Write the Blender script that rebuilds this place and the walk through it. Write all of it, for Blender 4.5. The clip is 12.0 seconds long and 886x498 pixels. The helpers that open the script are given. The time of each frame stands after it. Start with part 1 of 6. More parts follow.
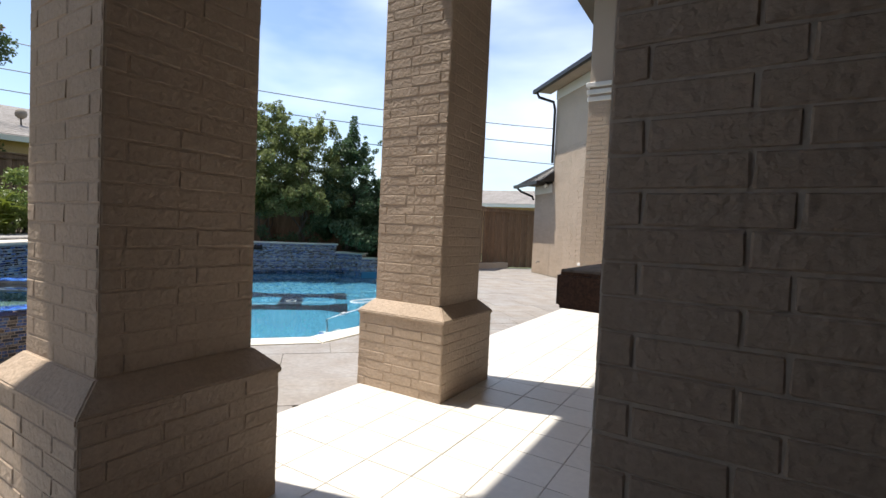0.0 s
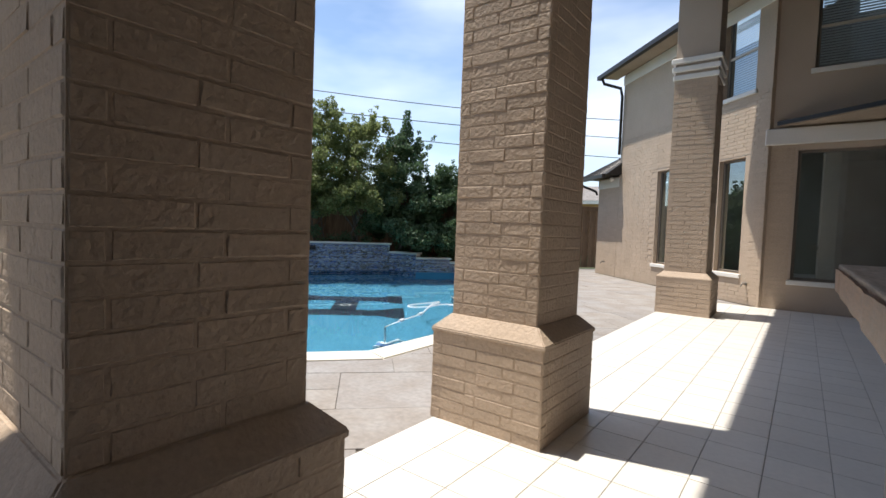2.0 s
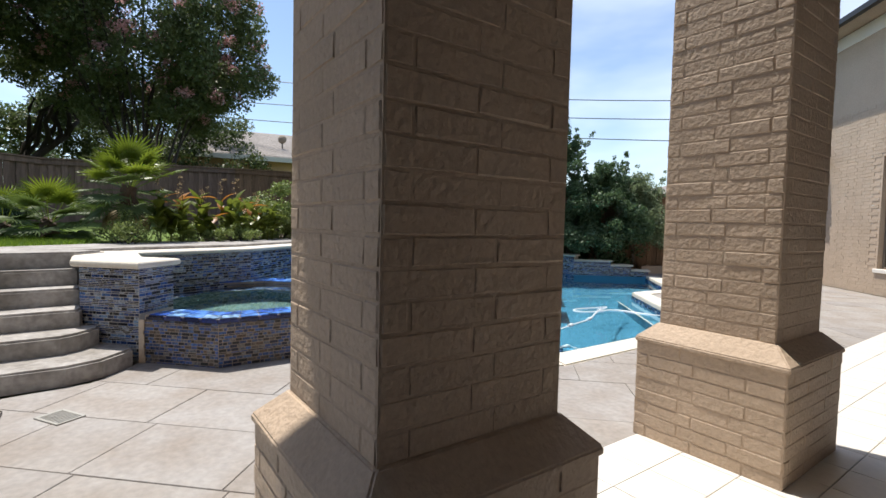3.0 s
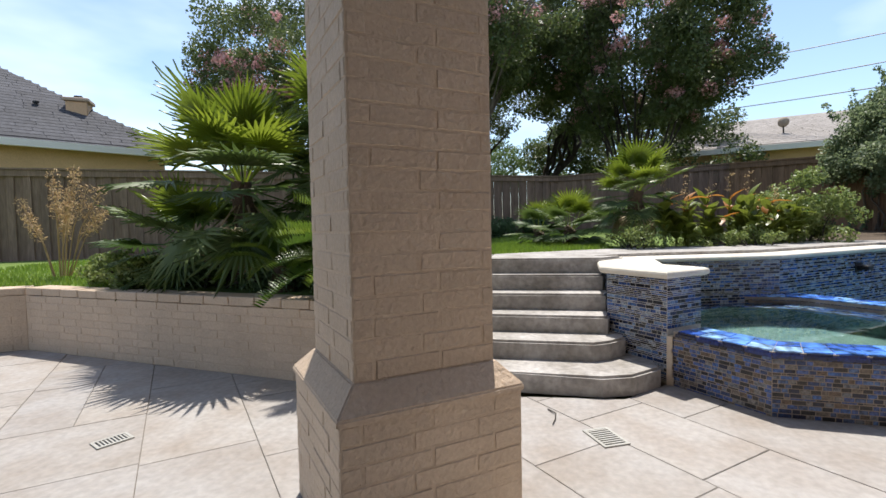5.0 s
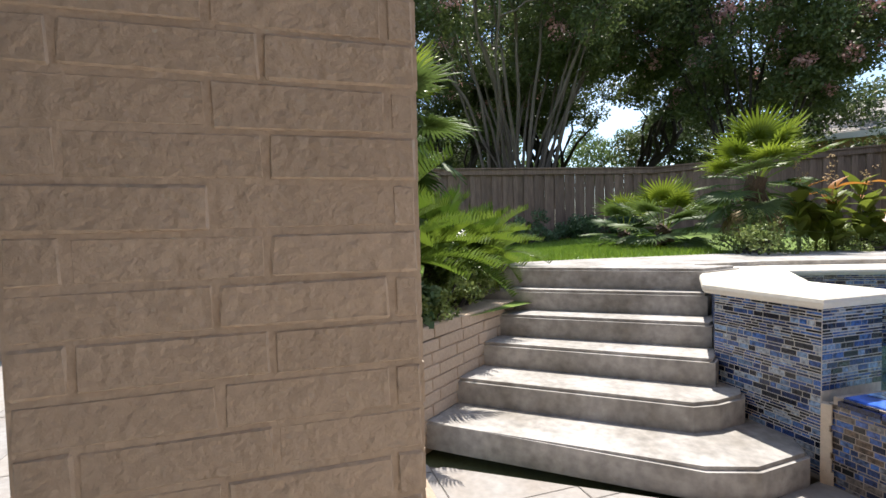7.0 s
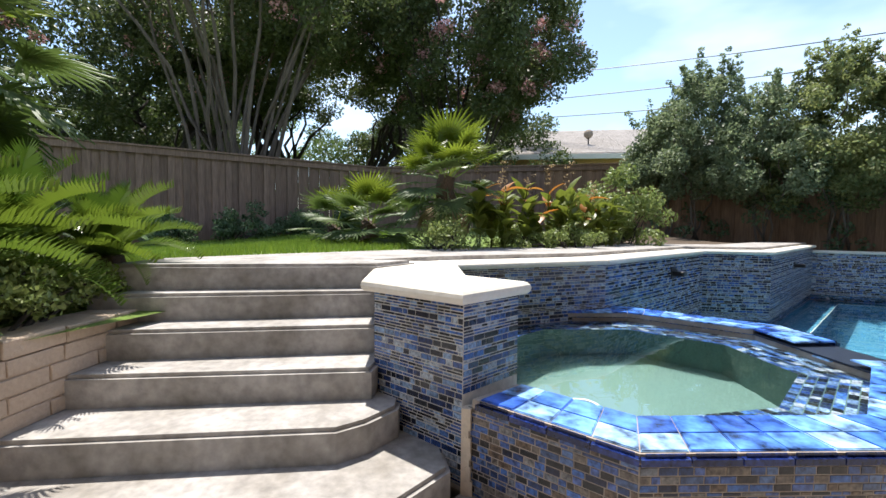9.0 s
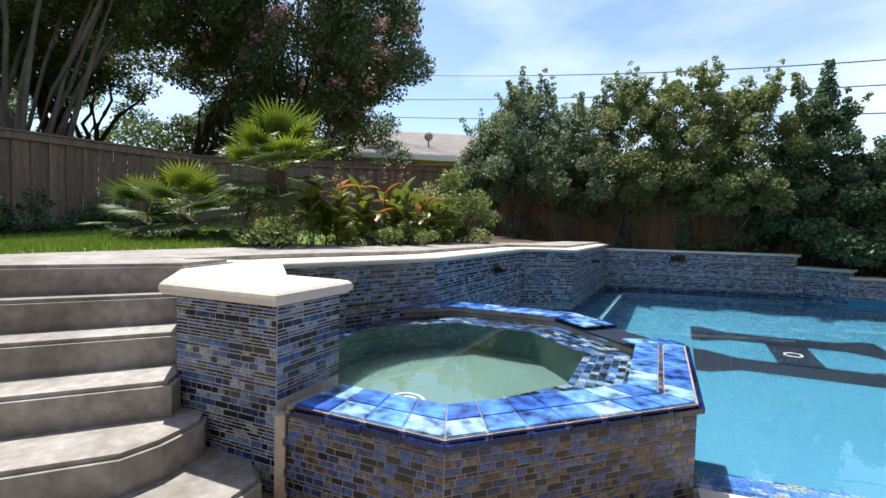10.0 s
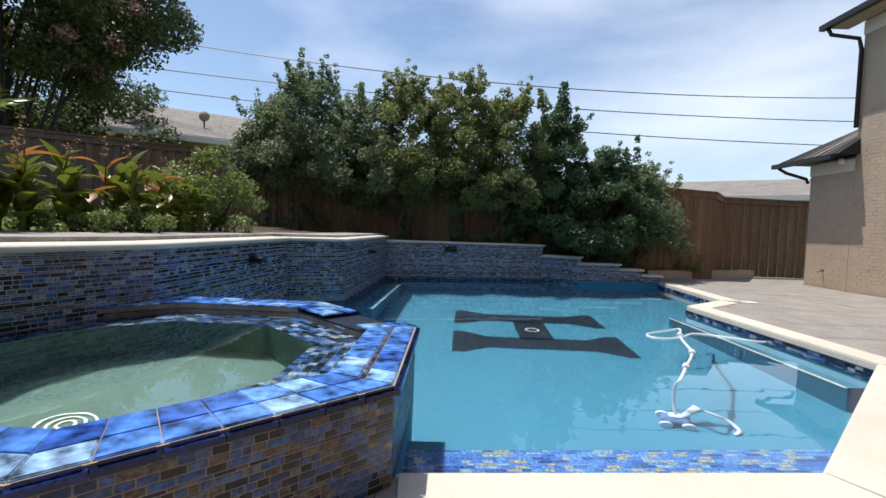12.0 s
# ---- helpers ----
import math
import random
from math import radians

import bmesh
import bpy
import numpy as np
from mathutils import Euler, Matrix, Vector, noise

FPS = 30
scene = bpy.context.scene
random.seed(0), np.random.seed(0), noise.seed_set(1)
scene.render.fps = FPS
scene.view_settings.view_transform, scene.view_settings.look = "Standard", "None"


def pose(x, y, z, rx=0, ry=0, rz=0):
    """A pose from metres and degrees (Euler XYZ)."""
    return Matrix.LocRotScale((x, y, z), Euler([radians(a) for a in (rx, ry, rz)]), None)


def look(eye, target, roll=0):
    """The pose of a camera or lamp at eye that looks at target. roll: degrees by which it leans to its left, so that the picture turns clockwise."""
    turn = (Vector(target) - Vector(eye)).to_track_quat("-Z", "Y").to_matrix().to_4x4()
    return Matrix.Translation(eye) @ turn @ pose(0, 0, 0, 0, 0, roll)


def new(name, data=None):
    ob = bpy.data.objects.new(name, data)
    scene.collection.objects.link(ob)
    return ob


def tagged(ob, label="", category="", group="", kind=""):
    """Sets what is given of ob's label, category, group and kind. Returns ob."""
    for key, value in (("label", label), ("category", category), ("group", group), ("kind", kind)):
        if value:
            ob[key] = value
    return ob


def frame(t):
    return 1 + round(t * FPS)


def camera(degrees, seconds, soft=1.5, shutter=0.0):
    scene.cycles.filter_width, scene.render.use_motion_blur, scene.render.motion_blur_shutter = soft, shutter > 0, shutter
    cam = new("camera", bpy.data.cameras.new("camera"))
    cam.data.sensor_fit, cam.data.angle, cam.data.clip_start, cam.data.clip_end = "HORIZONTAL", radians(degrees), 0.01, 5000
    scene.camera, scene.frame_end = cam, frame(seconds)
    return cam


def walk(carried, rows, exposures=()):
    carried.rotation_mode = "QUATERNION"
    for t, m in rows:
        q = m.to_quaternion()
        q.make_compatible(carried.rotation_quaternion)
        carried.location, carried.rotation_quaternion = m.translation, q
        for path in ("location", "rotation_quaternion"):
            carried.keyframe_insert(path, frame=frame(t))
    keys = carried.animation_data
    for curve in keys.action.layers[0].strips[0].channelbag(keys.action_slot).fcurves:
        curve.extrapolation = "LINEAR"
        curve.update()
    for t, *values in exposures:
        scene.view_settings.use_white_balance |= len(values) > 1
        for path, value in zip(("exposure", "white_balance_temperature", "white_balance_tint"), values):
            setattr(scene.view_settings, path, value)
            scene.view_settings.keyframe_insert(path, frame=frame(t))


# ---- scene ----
cam = camera(85.9, 12.0)
METRES, EYE, TILT, LEAN, TURN = 5.09, 1.305, 0.0, 0.0, 31.4
ROWS = [
    (0.0, 0.0, 0.0, 0.0, 0.09, -2.04, -2.56),
    (0.5, -0.0158, 0.0522, -0.0012, -0.26, -2.18, -2.56),
    (1.0, -0.0315, 0.0928, 0.0009, -0.28, -2.25, -2.51),
    (1.5, -0.0446, 0.1292, -0.0001, 0.95, -2.38, -2.38),
    (2.0, -0.0606, 0.1472, -0.0004, 5.78, -2.49, -2.14),
    (2.5, -0.0869, 0.1499, 0.0004, 12.22, -2.68, -1.87),
    (3.0, -0.1295, 0.1437, -0.0007, 23.0, -2.89, -1.4),
    (3.5, -0.1696, 0.1365, -0.0021, 37.57, -3.01, -0.67),
    (5.5, -0.357, 0.2069, -0.0036, 83.55, -2.45, 1.39),
    (6.0, -0.3993, 0.2304, -0.0081, 87.14, -2.37, 1.45),
    (6.5, -0.4547, 0.2688, -0.0055, 87.45, -2.46, 1.4),
    (8.5, -0.6244, 0.4364, -0.0195, 67.82, -2.71, 0.01),
    (9.0, -0.6116, 0.4591, -0.023, 56.45, -2.78, -0.59),
    (9.5, -0.6018, 0.4726, -0.0217, 46.7, -2.78, -1.08),
    (10.0, -0.5978, 0.4781, -0.0222, 38.04, -2.72, -1.5),
    (10.5, -0.596, 0.4877, -0.0262, 31.09, -2.66, -1.75),
    (11.0, -0.5837, 0.5119, -0.0288, 25.15, -2.59, -1.87),
    (11.5, -0.5617, 0.5416, -0.0315, 19.94, -2.49, -2.0),
    (12.0, -0.5392, 0.5744, -0.041, 14.67, -2.43, -2.14),
]
walk(cam, [(t, pose(0, 0, EYE, TILT, LEAN, TURN) @ pose(METRES * x, METRES * y, METRES * z, 90 + pitch, roll, yaw)) for t, x, y, z, yaw, pitch, roll in ROWS],
     exposures=[(0.0, 0.58), (1.0, 0.56), (2.0, 0.52), (2.5, 0.42), (3.5, 0.6), (5.5, 0.7), (6.5, 0.95), (8.5, 1.05), (9.5, 0.78), (10.5, 0.5), (12.0, 0.16)])

# ---- light ----
SUN_EL, SUN_AZ = 71.0, (0.966, 0.26)          # elevation; the way the light travels over the ground
world = bpy.data.worlds.new("world")
scene.world = world
world.use_nodes = True
wn = world.node_tree.nodes
sky = wn.new("ShaderNodeTexSky")
sky.sky_type, sky.sun_disc = "NISHITA", False
sky.sun_elevation = radians(SUN_EL)
sky.sun_rotation = math.atan2(-SUN_AZ[0], -SUN_AZ[1])
sky.dust_density, sky.ozone_density = 0.7, 1.6
wn["Background"].inputs["Strength"].default_value = 0.14
# thin white cloud streaks over the clear sky
wtc, wmap, wnoise, wramp, wmix = (wn.new("ShaderNode" + k) for k in ("TexCoord", "Mapping", "TexNoise", "ValToRGB", "MixRGB"))
wl = world.node_tree.links
wl.new(wtc.outputs["Generated"], wmap.inputs["Vector"])
wmap.inputs["Scale"].default_value = (1.2, 1.6, 4.0)
wl.new(wmap.outputs["Vector"], wnoise.inputs["Vector"])
wnoise.inputs["Scale"].default_value, wnoise.inputs["Detail"].default_value, wnoise.inputs["Roughness"].default_value = 1.1, 5, 0.5
wramp.color_ramp.elements[0].position, wramp.color_ramp.elements[1].position = 0.46, 0.80
wramp.color_ramp.elements[1].color = (0.62, 0.62, 0.62, 1)
wl.new(wnoise.outputs["Fac"], wramp.inputs["Fac"])
wl.new(wramp.outputs["Color"], wmix.inputs["Fac"])
wl.new(sky.outputs["Color"], wmix.inputs["Color1"])
wmix.inputs["Color2"].default_value = (8.6, 8.9, 9.5, 1)
wl.new(wmix.outputs["Color"], wn["Background"].inputs["Color"])
sun_data = bpy.data.lights.new("sun", "SUN")
sun_data.energy, sun_data.angle, sun_data.color = 4.2, radians(0.53), (1.0, 0.95, 0.87)
sun = new("sun", sun_data)
ce = math.cos(radians(SUN_EL))
sun.matrix_world = look((0, 0, 30), (SUN_AZ[0] * ce, SUN_AZ[1] * ce, 30 - math.sin(radians(SUN_EL))))


# ---- materials ----
def rgb(c, k=1.0):
    return (c[0] * k, c[1] * k, c[2] * k, 1.0)


def material(name, color, rough=0.7, metal=0.0, grain=0.15, grain_scale=40.0, stain=0.2, stain_scale=1.5, bump=0.3, bump_scale=60.0,
             per_object=0.0, per_island=0.0, color2=None, coat=0.0, spec=0.5, stain_color=None, space="Object", stretch=(1, 1, 1)):
    """A rough solid: base colour with grain, broad stains, piece-to-piece variation and fine relief."""
    m = bpy.data.materials.new(name)
    m.use_nodes = True
    t = m.node_tree
    N, L = t.nodes, t.links
    p = N["Principled BSDF"]
    p.inputs["Roughness"].default_value, p.inputs["Metallic"].default_value = rough, metal
    p.inputs["Coat Weight"].default_value = coat
    p.inputs["Specular IOR Level"].default_value = spec
    if space == "World":
        geo = N.new("ShaderNodeNewGeometry")
        src = geo.outputs["Position"]
    else:
        src = N.new("ShaderNodeTexCoord").outputs["Object"]
    mp = N.new("ShaderNodeMapping")
    mp.inputs["Scale"].default_value = stretch
    L.new(src, mp.inputs["Vector"])

    def noise_tex(scale, detail=4):
        n = N.new("ShaderNodeTexNoise")
        n.inputs["Scale"].default_value, n.inputs["Detail"].default_value = scale, detail
        L.new(mp.outputs["Vector"], n.inputs["Vector"])
        return n.outputs["Fac"]

    def mix(fac, a, b, blend="MIX"):
        n = N.new("ShaderNodeMixRGB")
        n.blend_type = blend
        for k, v in (("Fac", fac), ("Color1", a), ("Color2", b)):
            if isinstance(v, (int, float, tuple)):
                n.inputs[k].default_value = v
            else:
                L.new(v, n.inputs[k])
        return n.outputs["Color"]

    def ramp(src_, lo, hi, a=(0, 0, 0, 1), b=(1, 1, 1, 1)):
        n = N.new("ShaderNodeValToRGB")
        n.color_ramp.elements[0].position, n.color_ramp.elements[1].position = lo, hi
        n.color_ramp.elements[0].color, n.color_ramp.elements[1].color = a, b
        L.new(src_, n.inputs["Fac"])
        return n.outputs["Color"]

    col = rgb(color)
    if color2:
        if per_object:
            r = N.new("ShaderNodeObjectInfo").outputs["Random"]
        elif per_island:
            r = N.new("ShaderNodeNewGeometry").outputs["Random Per Island"]
        else:
            r = ramp(noise_tex(stain_scale * 2.3), 0.35, 0.65)
        col = mix(r, rgb(color), rgb(color2))
    k = per_object or per_island
    if k:
        r = (N.new("ShaderNodeObjectInfo").outputs["Random"] if per_object else N.new("ShaderNodeNewGeometry").outputs["Random Per Island"])
        wn_ = N.new("ShaderNodeTexWhiteNoise")
        wn_.noise_dimensions = "1D"
        L.new(r, wn_.inputs["W"])
        col = mix(1.0, col, ramp(wn_.outputs["Value"], 0.0, 1.0, rgb((1 - k,) * 3), rgb((1 + k * 0.6,) * 3)), "MULTIPLY")
    if stain:
        s = ramp(noise_tex(stain_scale, 6), 0.35, 0.7, rgb((1, 1, 1)), rgb(stain_color or (1 - stain, 1 - stain * 1.05, 1 - stain * 1.15)))
        col = mix(1.0, col, s, "MULTIPLY")
    if grain:
        g = ramp(noise_tex(grain_scale, 5), 0.3, 0.7, rgb((1 - grain,) * 3), rgb((1 + grain * 0.5,) * 3))
        col = mix(1.0, col, g, "MULTIPLY")
    if isinstance(col, tuple):
        p.inputs["Base Color"].default_value = col
    else:
        L.new(col, p.inputs["Base Color"])
    if bump:
        b = N.new("ShaderNodeBump")
        b.inputs["Strength"].default_value, b.inputs["Distance"].default_value = bump, 0.01
        L.new(noise_tex(bump_scale, 6), b.inputs["Height"])
        L.new(b.outputs["Normal"], p.inputs["Normal"])
    return m


TAN = (0.53, 0.405, 0.298)
M_BRICK = material("painted_brick", TAN, 0.72, grain=0.10, grain_scale=55, stain=0.14, stain_scale=2.2, bump=1.0, bump_scale=38, per_object=0.05, space="World")
M_BRICK_J = material("painted_brick_joint", (0.51, 0.39, 0.287), 0.78, grain=0.12, stain=0.1, bump=0.6, bump_scale=50, space="World")
M_BRICK_FAR = material("painted_brick_far", (0.52, 0.41, 0.31), 0.75, grain=0.1, stain=0.1, bump=0.5, per_island=0.05, space="World")
M_CREAM = material("cream_painted_brick", (0.62, 0.525, 0.42), 0.7, grain=0.1, stain=0.15, stain_scale=3, bump=0.6, bump_scale=35, per_object=0.05, space="World")
M_STUCCO = material("stucco", (0.52, 0.42, 0.33), 0.85, grain=0.1, grain_scale=90, stain=0.07, stain_scale=0.8, bump=0.5, bump_scale=120, space="World")
M_WHITE = material("white_trim", (0.78, 0.75, 0.7), 0.5, grain=0.03, stain=0.05, bump=0.1)
M_TILE = material("porch_tile", (0.77, 0.73, 0.67), 0.35, grain=0.05, grain_scale=25, stain=0.07, stain_scale=1.2, bump=0.05, per_object=0.04, space="World")
M_GROUT = material("grout", (0.36, 0.335, 0.30), 0.9, bump=0.4, space="World")
M_DECK = material("stamped_concrete", (0.35, 0.323, 0.297), 0.75, grain=0.16, grain_scale=22, stain=0.34, stain_scale=2.6, stain_color=(0.80, 0.74, 0.68), bump=0.7, bump_scale=14, per_object=0.05, color2=(0.33, 0.313, 0.302), space="World")
M_DECK_J = material("concrete_joint", (0.20, 0.175, 0.15), 0.9, stain=0.3, bump=0.4, space="World")
M_STEP = material("grey_stamped_step", (0.43, 0.405, 0.385), 0.78, grain=0.28, grain_scale=19, stain=0.42, stain_scale=3.1, bump=0.8, bump_scale=17, space="World")
M_COPING = material("white_coping", (0.72, 0.67, 0.58), 0.6, grain=0.06, stain=0.13, stain_scale=1.3, bump=0.25, bump_scale=45, space="World")
M_CAP = material("cast_stone_cap", (0.74, 0.68, 0.58), 0.65, grain=0.06, stain=0.12, stain_scale=2, bump=0.3, bump_scale=40, space="World")
M_WOOD_DARK = material("dark_stained_beam", (0.17, 0.075, 0.035), 0.42, grain=0.45, grain_scale=9, stain=0.3, stain_scale=4, bump=0.25, stretch=(14, 1.2, 14))
M_MARBLE = material("cream_marble", (0.58, 0.5, 0.41), 0.35, grain=0.1, grain_scale=3, stain=0.25, stain_scale=4, bump=0.1, space="World")
M_FENCE = material("weathered_fence", (0.255, 0.17, 0.125), 0.85, grain=0.3, grain_scale=7, stain=0.25, stain_scale=1.2, bump=0.5, bump_scale=18, per_object=0.2, stretch=(6, 6, 0.6), space="World")
M_FENCE_W = material("warm_fence", (0.29, 0.175, 0.105), 0.85, grain=0.3, grain_scale=7, stain=0.25, stain_scale=1.2, bump=0.5, bump_scale=18, per_object=0.18, stretch=(6, 6, 0.6), space="World")
M_SOIL = material("soil", (0.10, 0.07, 0.045), 0.95, grain=0.4, grain_scale=20, stain=0.3, bump=0.8, bump_scale=25, space="World")
M_LAWN = material("lawn_ground", (0.13, 0.20, 0.03), 0.95, grain=0.35, grain_scale=30, stain=0.3, stain_scale=1.1, bump=0.8, bump_scale=40, space="World")
M_GROUND = material("far_ground", (0.12, 0.14, 0.06), 0.95, stain=0.3, stain_scale=0.3, bump=0.3, bump_scale=4, space="World")
M_DARK_METAL = material("dark_metal", (0.028, 0.025, 0.024), 0.45, 0.3, grain=0.1, stain=0.1, bump=0.05)
M_ROOF = material("asphalt_shingle", (0.075, 0.075, 0.085), 0.9, grain=0.3, grain_scale=8, stain=0.2, bump=0.6, bump_scale=30, per_island=0.18, space="World")
M_ROOF_TAN = material("tan_shingle", (0.32, 0.29, 0.265), 0.9, grain=0.2, grain_scale=8, stain=0.2, bump=0.5, space="World")
M_WALL_CREAM = material("neighbour_wall", (0.66, 0.43, 0.25), 0.85, stain=0.1, bump=0.2, space="World")
M_PLASTER = material("pool_plaster", (0.036, 0.19, 0.305), 0.7, grain=0.05, stain=0.08, stain_scale=0.8, bump=0.1, space="World")
M_SPA_PLASTER = material("spa_plaster", (0.085, 0.165, 0.145), 0.7, grain=0.06, stain=0.12, bump=0.1, space="World")
M_NAVY = material("navy_mosaic", (0.012, 0.02, 0.04), 0.4, grain=0.3, stain=0.2, bump=0.1)
# very dark so the unseen closing walls bounce little light into the porch
M_CLOSE = material("dark_light_blocker", (0.09, 0.07, 0.055), 0.85, grain=0.1, stain=0.1, bump=0.4, space="World")
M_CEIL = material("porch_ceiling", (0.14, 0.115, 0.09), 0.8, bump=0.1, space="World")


def glass(name, tint=(1, 1, 1), rough=0.0, ior=1.45):
    m = bpy.data.materials.new(name)
    m.use_nodes = True
    p = m.node_tree.nodes["Principled BSDF"]
    p.inputs["Base Color"].default_value = rgb(tint)
    p.inputs["Roughness"].default_value, p.inputs["IOR"].default_value, p.inputs["Transmission Weight"].default_value = rough, ior, 1.0
    return m


def water_material(name, tint, scale, strength):
    m = glass(name, tint, 0.0, 1.333)
    t = m.node_tree
    N, L = t.nodes, t.links
    geo, n, b = N.new("ShaderNodeNewGeometry"), N.new("ShaderNodeTexNoise"), N.new("ShaderNodeBump")
    n.inputs["Scale"].default_value, n.inputs["Detail"].default_value = scale, 2
    b.inputs["Strength"].default_value, b.inputs["Distance"].default_value = strength, 0.02
    L.new(geo.outputs["Position"], n.inputs["Vector"])
    L.new(n.outputs["Fac"], b.inputs["Height"])
    L.new(b.outputs["Normal"], N["Principled BSDF"].inputs["Normal"])
    return m


M_WATER = water_material("pool_water", (0.80, 0.96, 1.0), 2.2, 0.06)
M_SPA_WATER = water_material("spa_water", (0.84, 0.97, 1.0), 5.0, 0.07)
M_GLASS = glass("window_glass", (0.75, 0.85, 0.85), 0.0, 2.3)


# ---- mesh helpers ----
def obj(name, bm, mat, parent=None, label="", smooth=False):
    me = bpy.data.meshes.new(name)
    bm.to_mesh(me)
    bm.free()
    for m_ in (mat if isinstance(mat, (list, tuple)) else [mat]):
        me.materials.append(m_)
    if smooth:
        me.polygons.foreach_set("use_smooth", [True] * len(me.polygons))
    ob = new(name, me)
    if parent:
        ob.parent = parent
    if label:
        ob["label"] = label
    return ob


def part(name, bm, mat, parent, label="", smooth=False):
    return obj(name, bm, mat, parent, label, smooth)


def thing(name, label, category, at=(0, 0, 0), turn=0.0, group="", kind=""):
    e = new(name)
    e.empty_display_size = 0.1
    e.matrix_world = pose(*at, 0, 0, turn)
    return tagged(e, label, category, group, kind)


def box(bm, x0, y0, z0, x1, y1, z1, bevel=0.0, m=None):
    vs = [bm.verts.new((x, y, z)) for z in (z0, z1) for x, y in ((x0, y0), (x1, y0), (x1, y1), (x0, y1))]
    fs = [bm.faces.new([vs[i] for i in f]) for f in ((3, 2, 1, 0), (4, 5, 6, 7), (0, 1, 5, 4), (1, 2, 6, 5), (2, 3, 7, 6), (3, 0, 4, 7))]
    if m is not None:
        bmesh.ops.transform(bm, matrix=m, verts=vs)
    if bevel:
        es = list({e for f in fs for e in f.edges})
        bmesh.ops.bevel(bm, geom=es, offset=bevel, segments=1, affect="EDGES", clamp_overlap=True)
    return bm


def boxed(*a, **k):
    return box(bmesh.new(), *a, **k)


def prism(bm, poly, z0, z1, bevel=0.0):
    """poly: (x, y) corners, counter-clockwise."""
    n = len(poly)
    lo = [bm.verts.new((x, y, z0)) for x, y in poly]
    hi = [bm.verts.new((x, y, z1)) for x, y in poly]
    top = bm.faces.new(hi)
    bm.faces.new(lo[::-1])
    for i in range(n):
        bm.faces.new((lo[i], lo[(i + 1) % n], hi[(i + 1) % n], hi[i]))
    if bevel:
        bmesh.ops.bevel(bm, geom=list(top.edges), offset=bevel, segments=2, affect="EDGES", clamp_overlap=True)
    bmesh.ops.recalc_face_normals(bm, faces=bm.faces[:])
    return bm


def prismed(*a, **k):
    return prism(bmesh.new(), *a, **k)


def run(a, b, thick, z0, z1, bm=None, side=0.0):
    """A straight wall from a to b; side shifts it to its left."""
    bm = bm or bmesh.new()
    d = Vector((b[0] - a[0], b[1] - a[1]))
    n = Vector((-d.y, d.x)).normalized()
    a_, b_ = Vector(a[:2]) + n * side, Vector(b[:2]) + n * side
    return prism(bm, [tuple(a_ - n * thick / 2), tuple(b_ - n * thick / 2), tuple(b_ + n * thick / 2), tuple(a_ + n * thick / 2)], z0, z1)


def bullnose(poly, z0, z1, k=6):
    """A slab with a half-round edge all the way round."""
    r = (z1 - z0) / 2
    bm = bmesh.new()
    loops = []
    for i in range(k + 1):
        a = -math.pi / 2 + math.pi * i / k
        loops.append([bm.verts.new((x, y, z0 + r + r * math.sin(a))) for x, y in offset_poly(poly, r * math.cos(a) - r)])
    n = len(poly)
    for i in range(k):
        for j in range(n):
            bm.faces.new((loops[i][j], loops[i][(j + 1) % n], loops[i + 1][(j + 1) % n], loops[i + 1][j]))
    bm.faces.new(loops[-1])
    bm.faces.new(loops[0][::-1])
    bmesh.ops.recalc_face_normals(bm, faces=bm.faces[:])
    return bm


def offset_poly(poly, d):
    """Counter-clockwise polygon moved outwards by d."""
    out, n = [], len(poly)
    for i in range(n):
        p0, p1, p2 = (Vector(poly[(i + k) % n]) for k in (-1, 0, 1))
        e1, e2 = (p1 - p0).normalized(), (p2 - p1).normalized()
        n1, n2 = Vector((e1.y, -e1.x)), Vector((e2.y, -e2.x))
        b = (n1 + n2).normalized()
        out.append(tuple(p1 + b * d / max(0.3, b.dot(n1))))
    return out


def ring(bm, inner, outer, z0, z1):
    """A flat band between two polygons with equally many corners."""
    n = len(inner)
    V = [[bm.verts.new((*p, z)) for p in poly] for poly in (inner, outer) for z in (z0, z1)]
    il, ih, ol, oh = V
    for i in range(n):
        j = (i + 1) % n
        for q in ((ih[i], oh[i], oh[j], ih[j]), (il[j], ol[j], ol[i], il[i]), (ol[i], ol[j], oh[j], oh[i]), (ih[i], ih[j], il[j], il[i])):
            bm.faces.new(q)
    bmesh.ops.recalc_face_normals(bm, faces=bm.faces[:])
    return bm


def sheet(outer, holes, z):
    bm = bmesh.new()
    es = []
    for loop in (outer, *holes):
        vs = [bm.verts.new((x, y, z)) for x, y in loop]
        es += [bm.edges.new((vs[i], vs[(i + 1) % len(vs)])) for i in range(len(vs))]
    bmesh.ops.triangle_fill(bm, use_beauty=True, edges=es)
    for f in bm.faces:
        if f.normal.z < 0:
            f.normal_flip()
    return bm


def inside(x, y, poly):
    c, j = False, len(poly) - 1
    for i in range(len(poly)):
        (xi, yi), (xj, yj) = poly[i], poly[j]
        if (yi > y) != (yj > y) and x < (xj - xi) * (y - yi) / (yj - yi) + xi:
            c = not c
        j = i
    return c


# ---- plan ----
H = 0.157                                    # riser
TOP = 6 * H                                  # upper terrace
WATER = -0.12
FLOOR = -1.25
OCT_C, OCT_A = (-6.86, 1.70), 1.45


def octagon(a):
    k = a * math.tan(math.pi / 8)
    return [(OCT_C[0] + x, OCT_C[1] + y) for x, y in ((a, -k), (a, k), (k, a), (-k, a), (-a, k), (-a, -k), (-k, -a), (k, -a))]


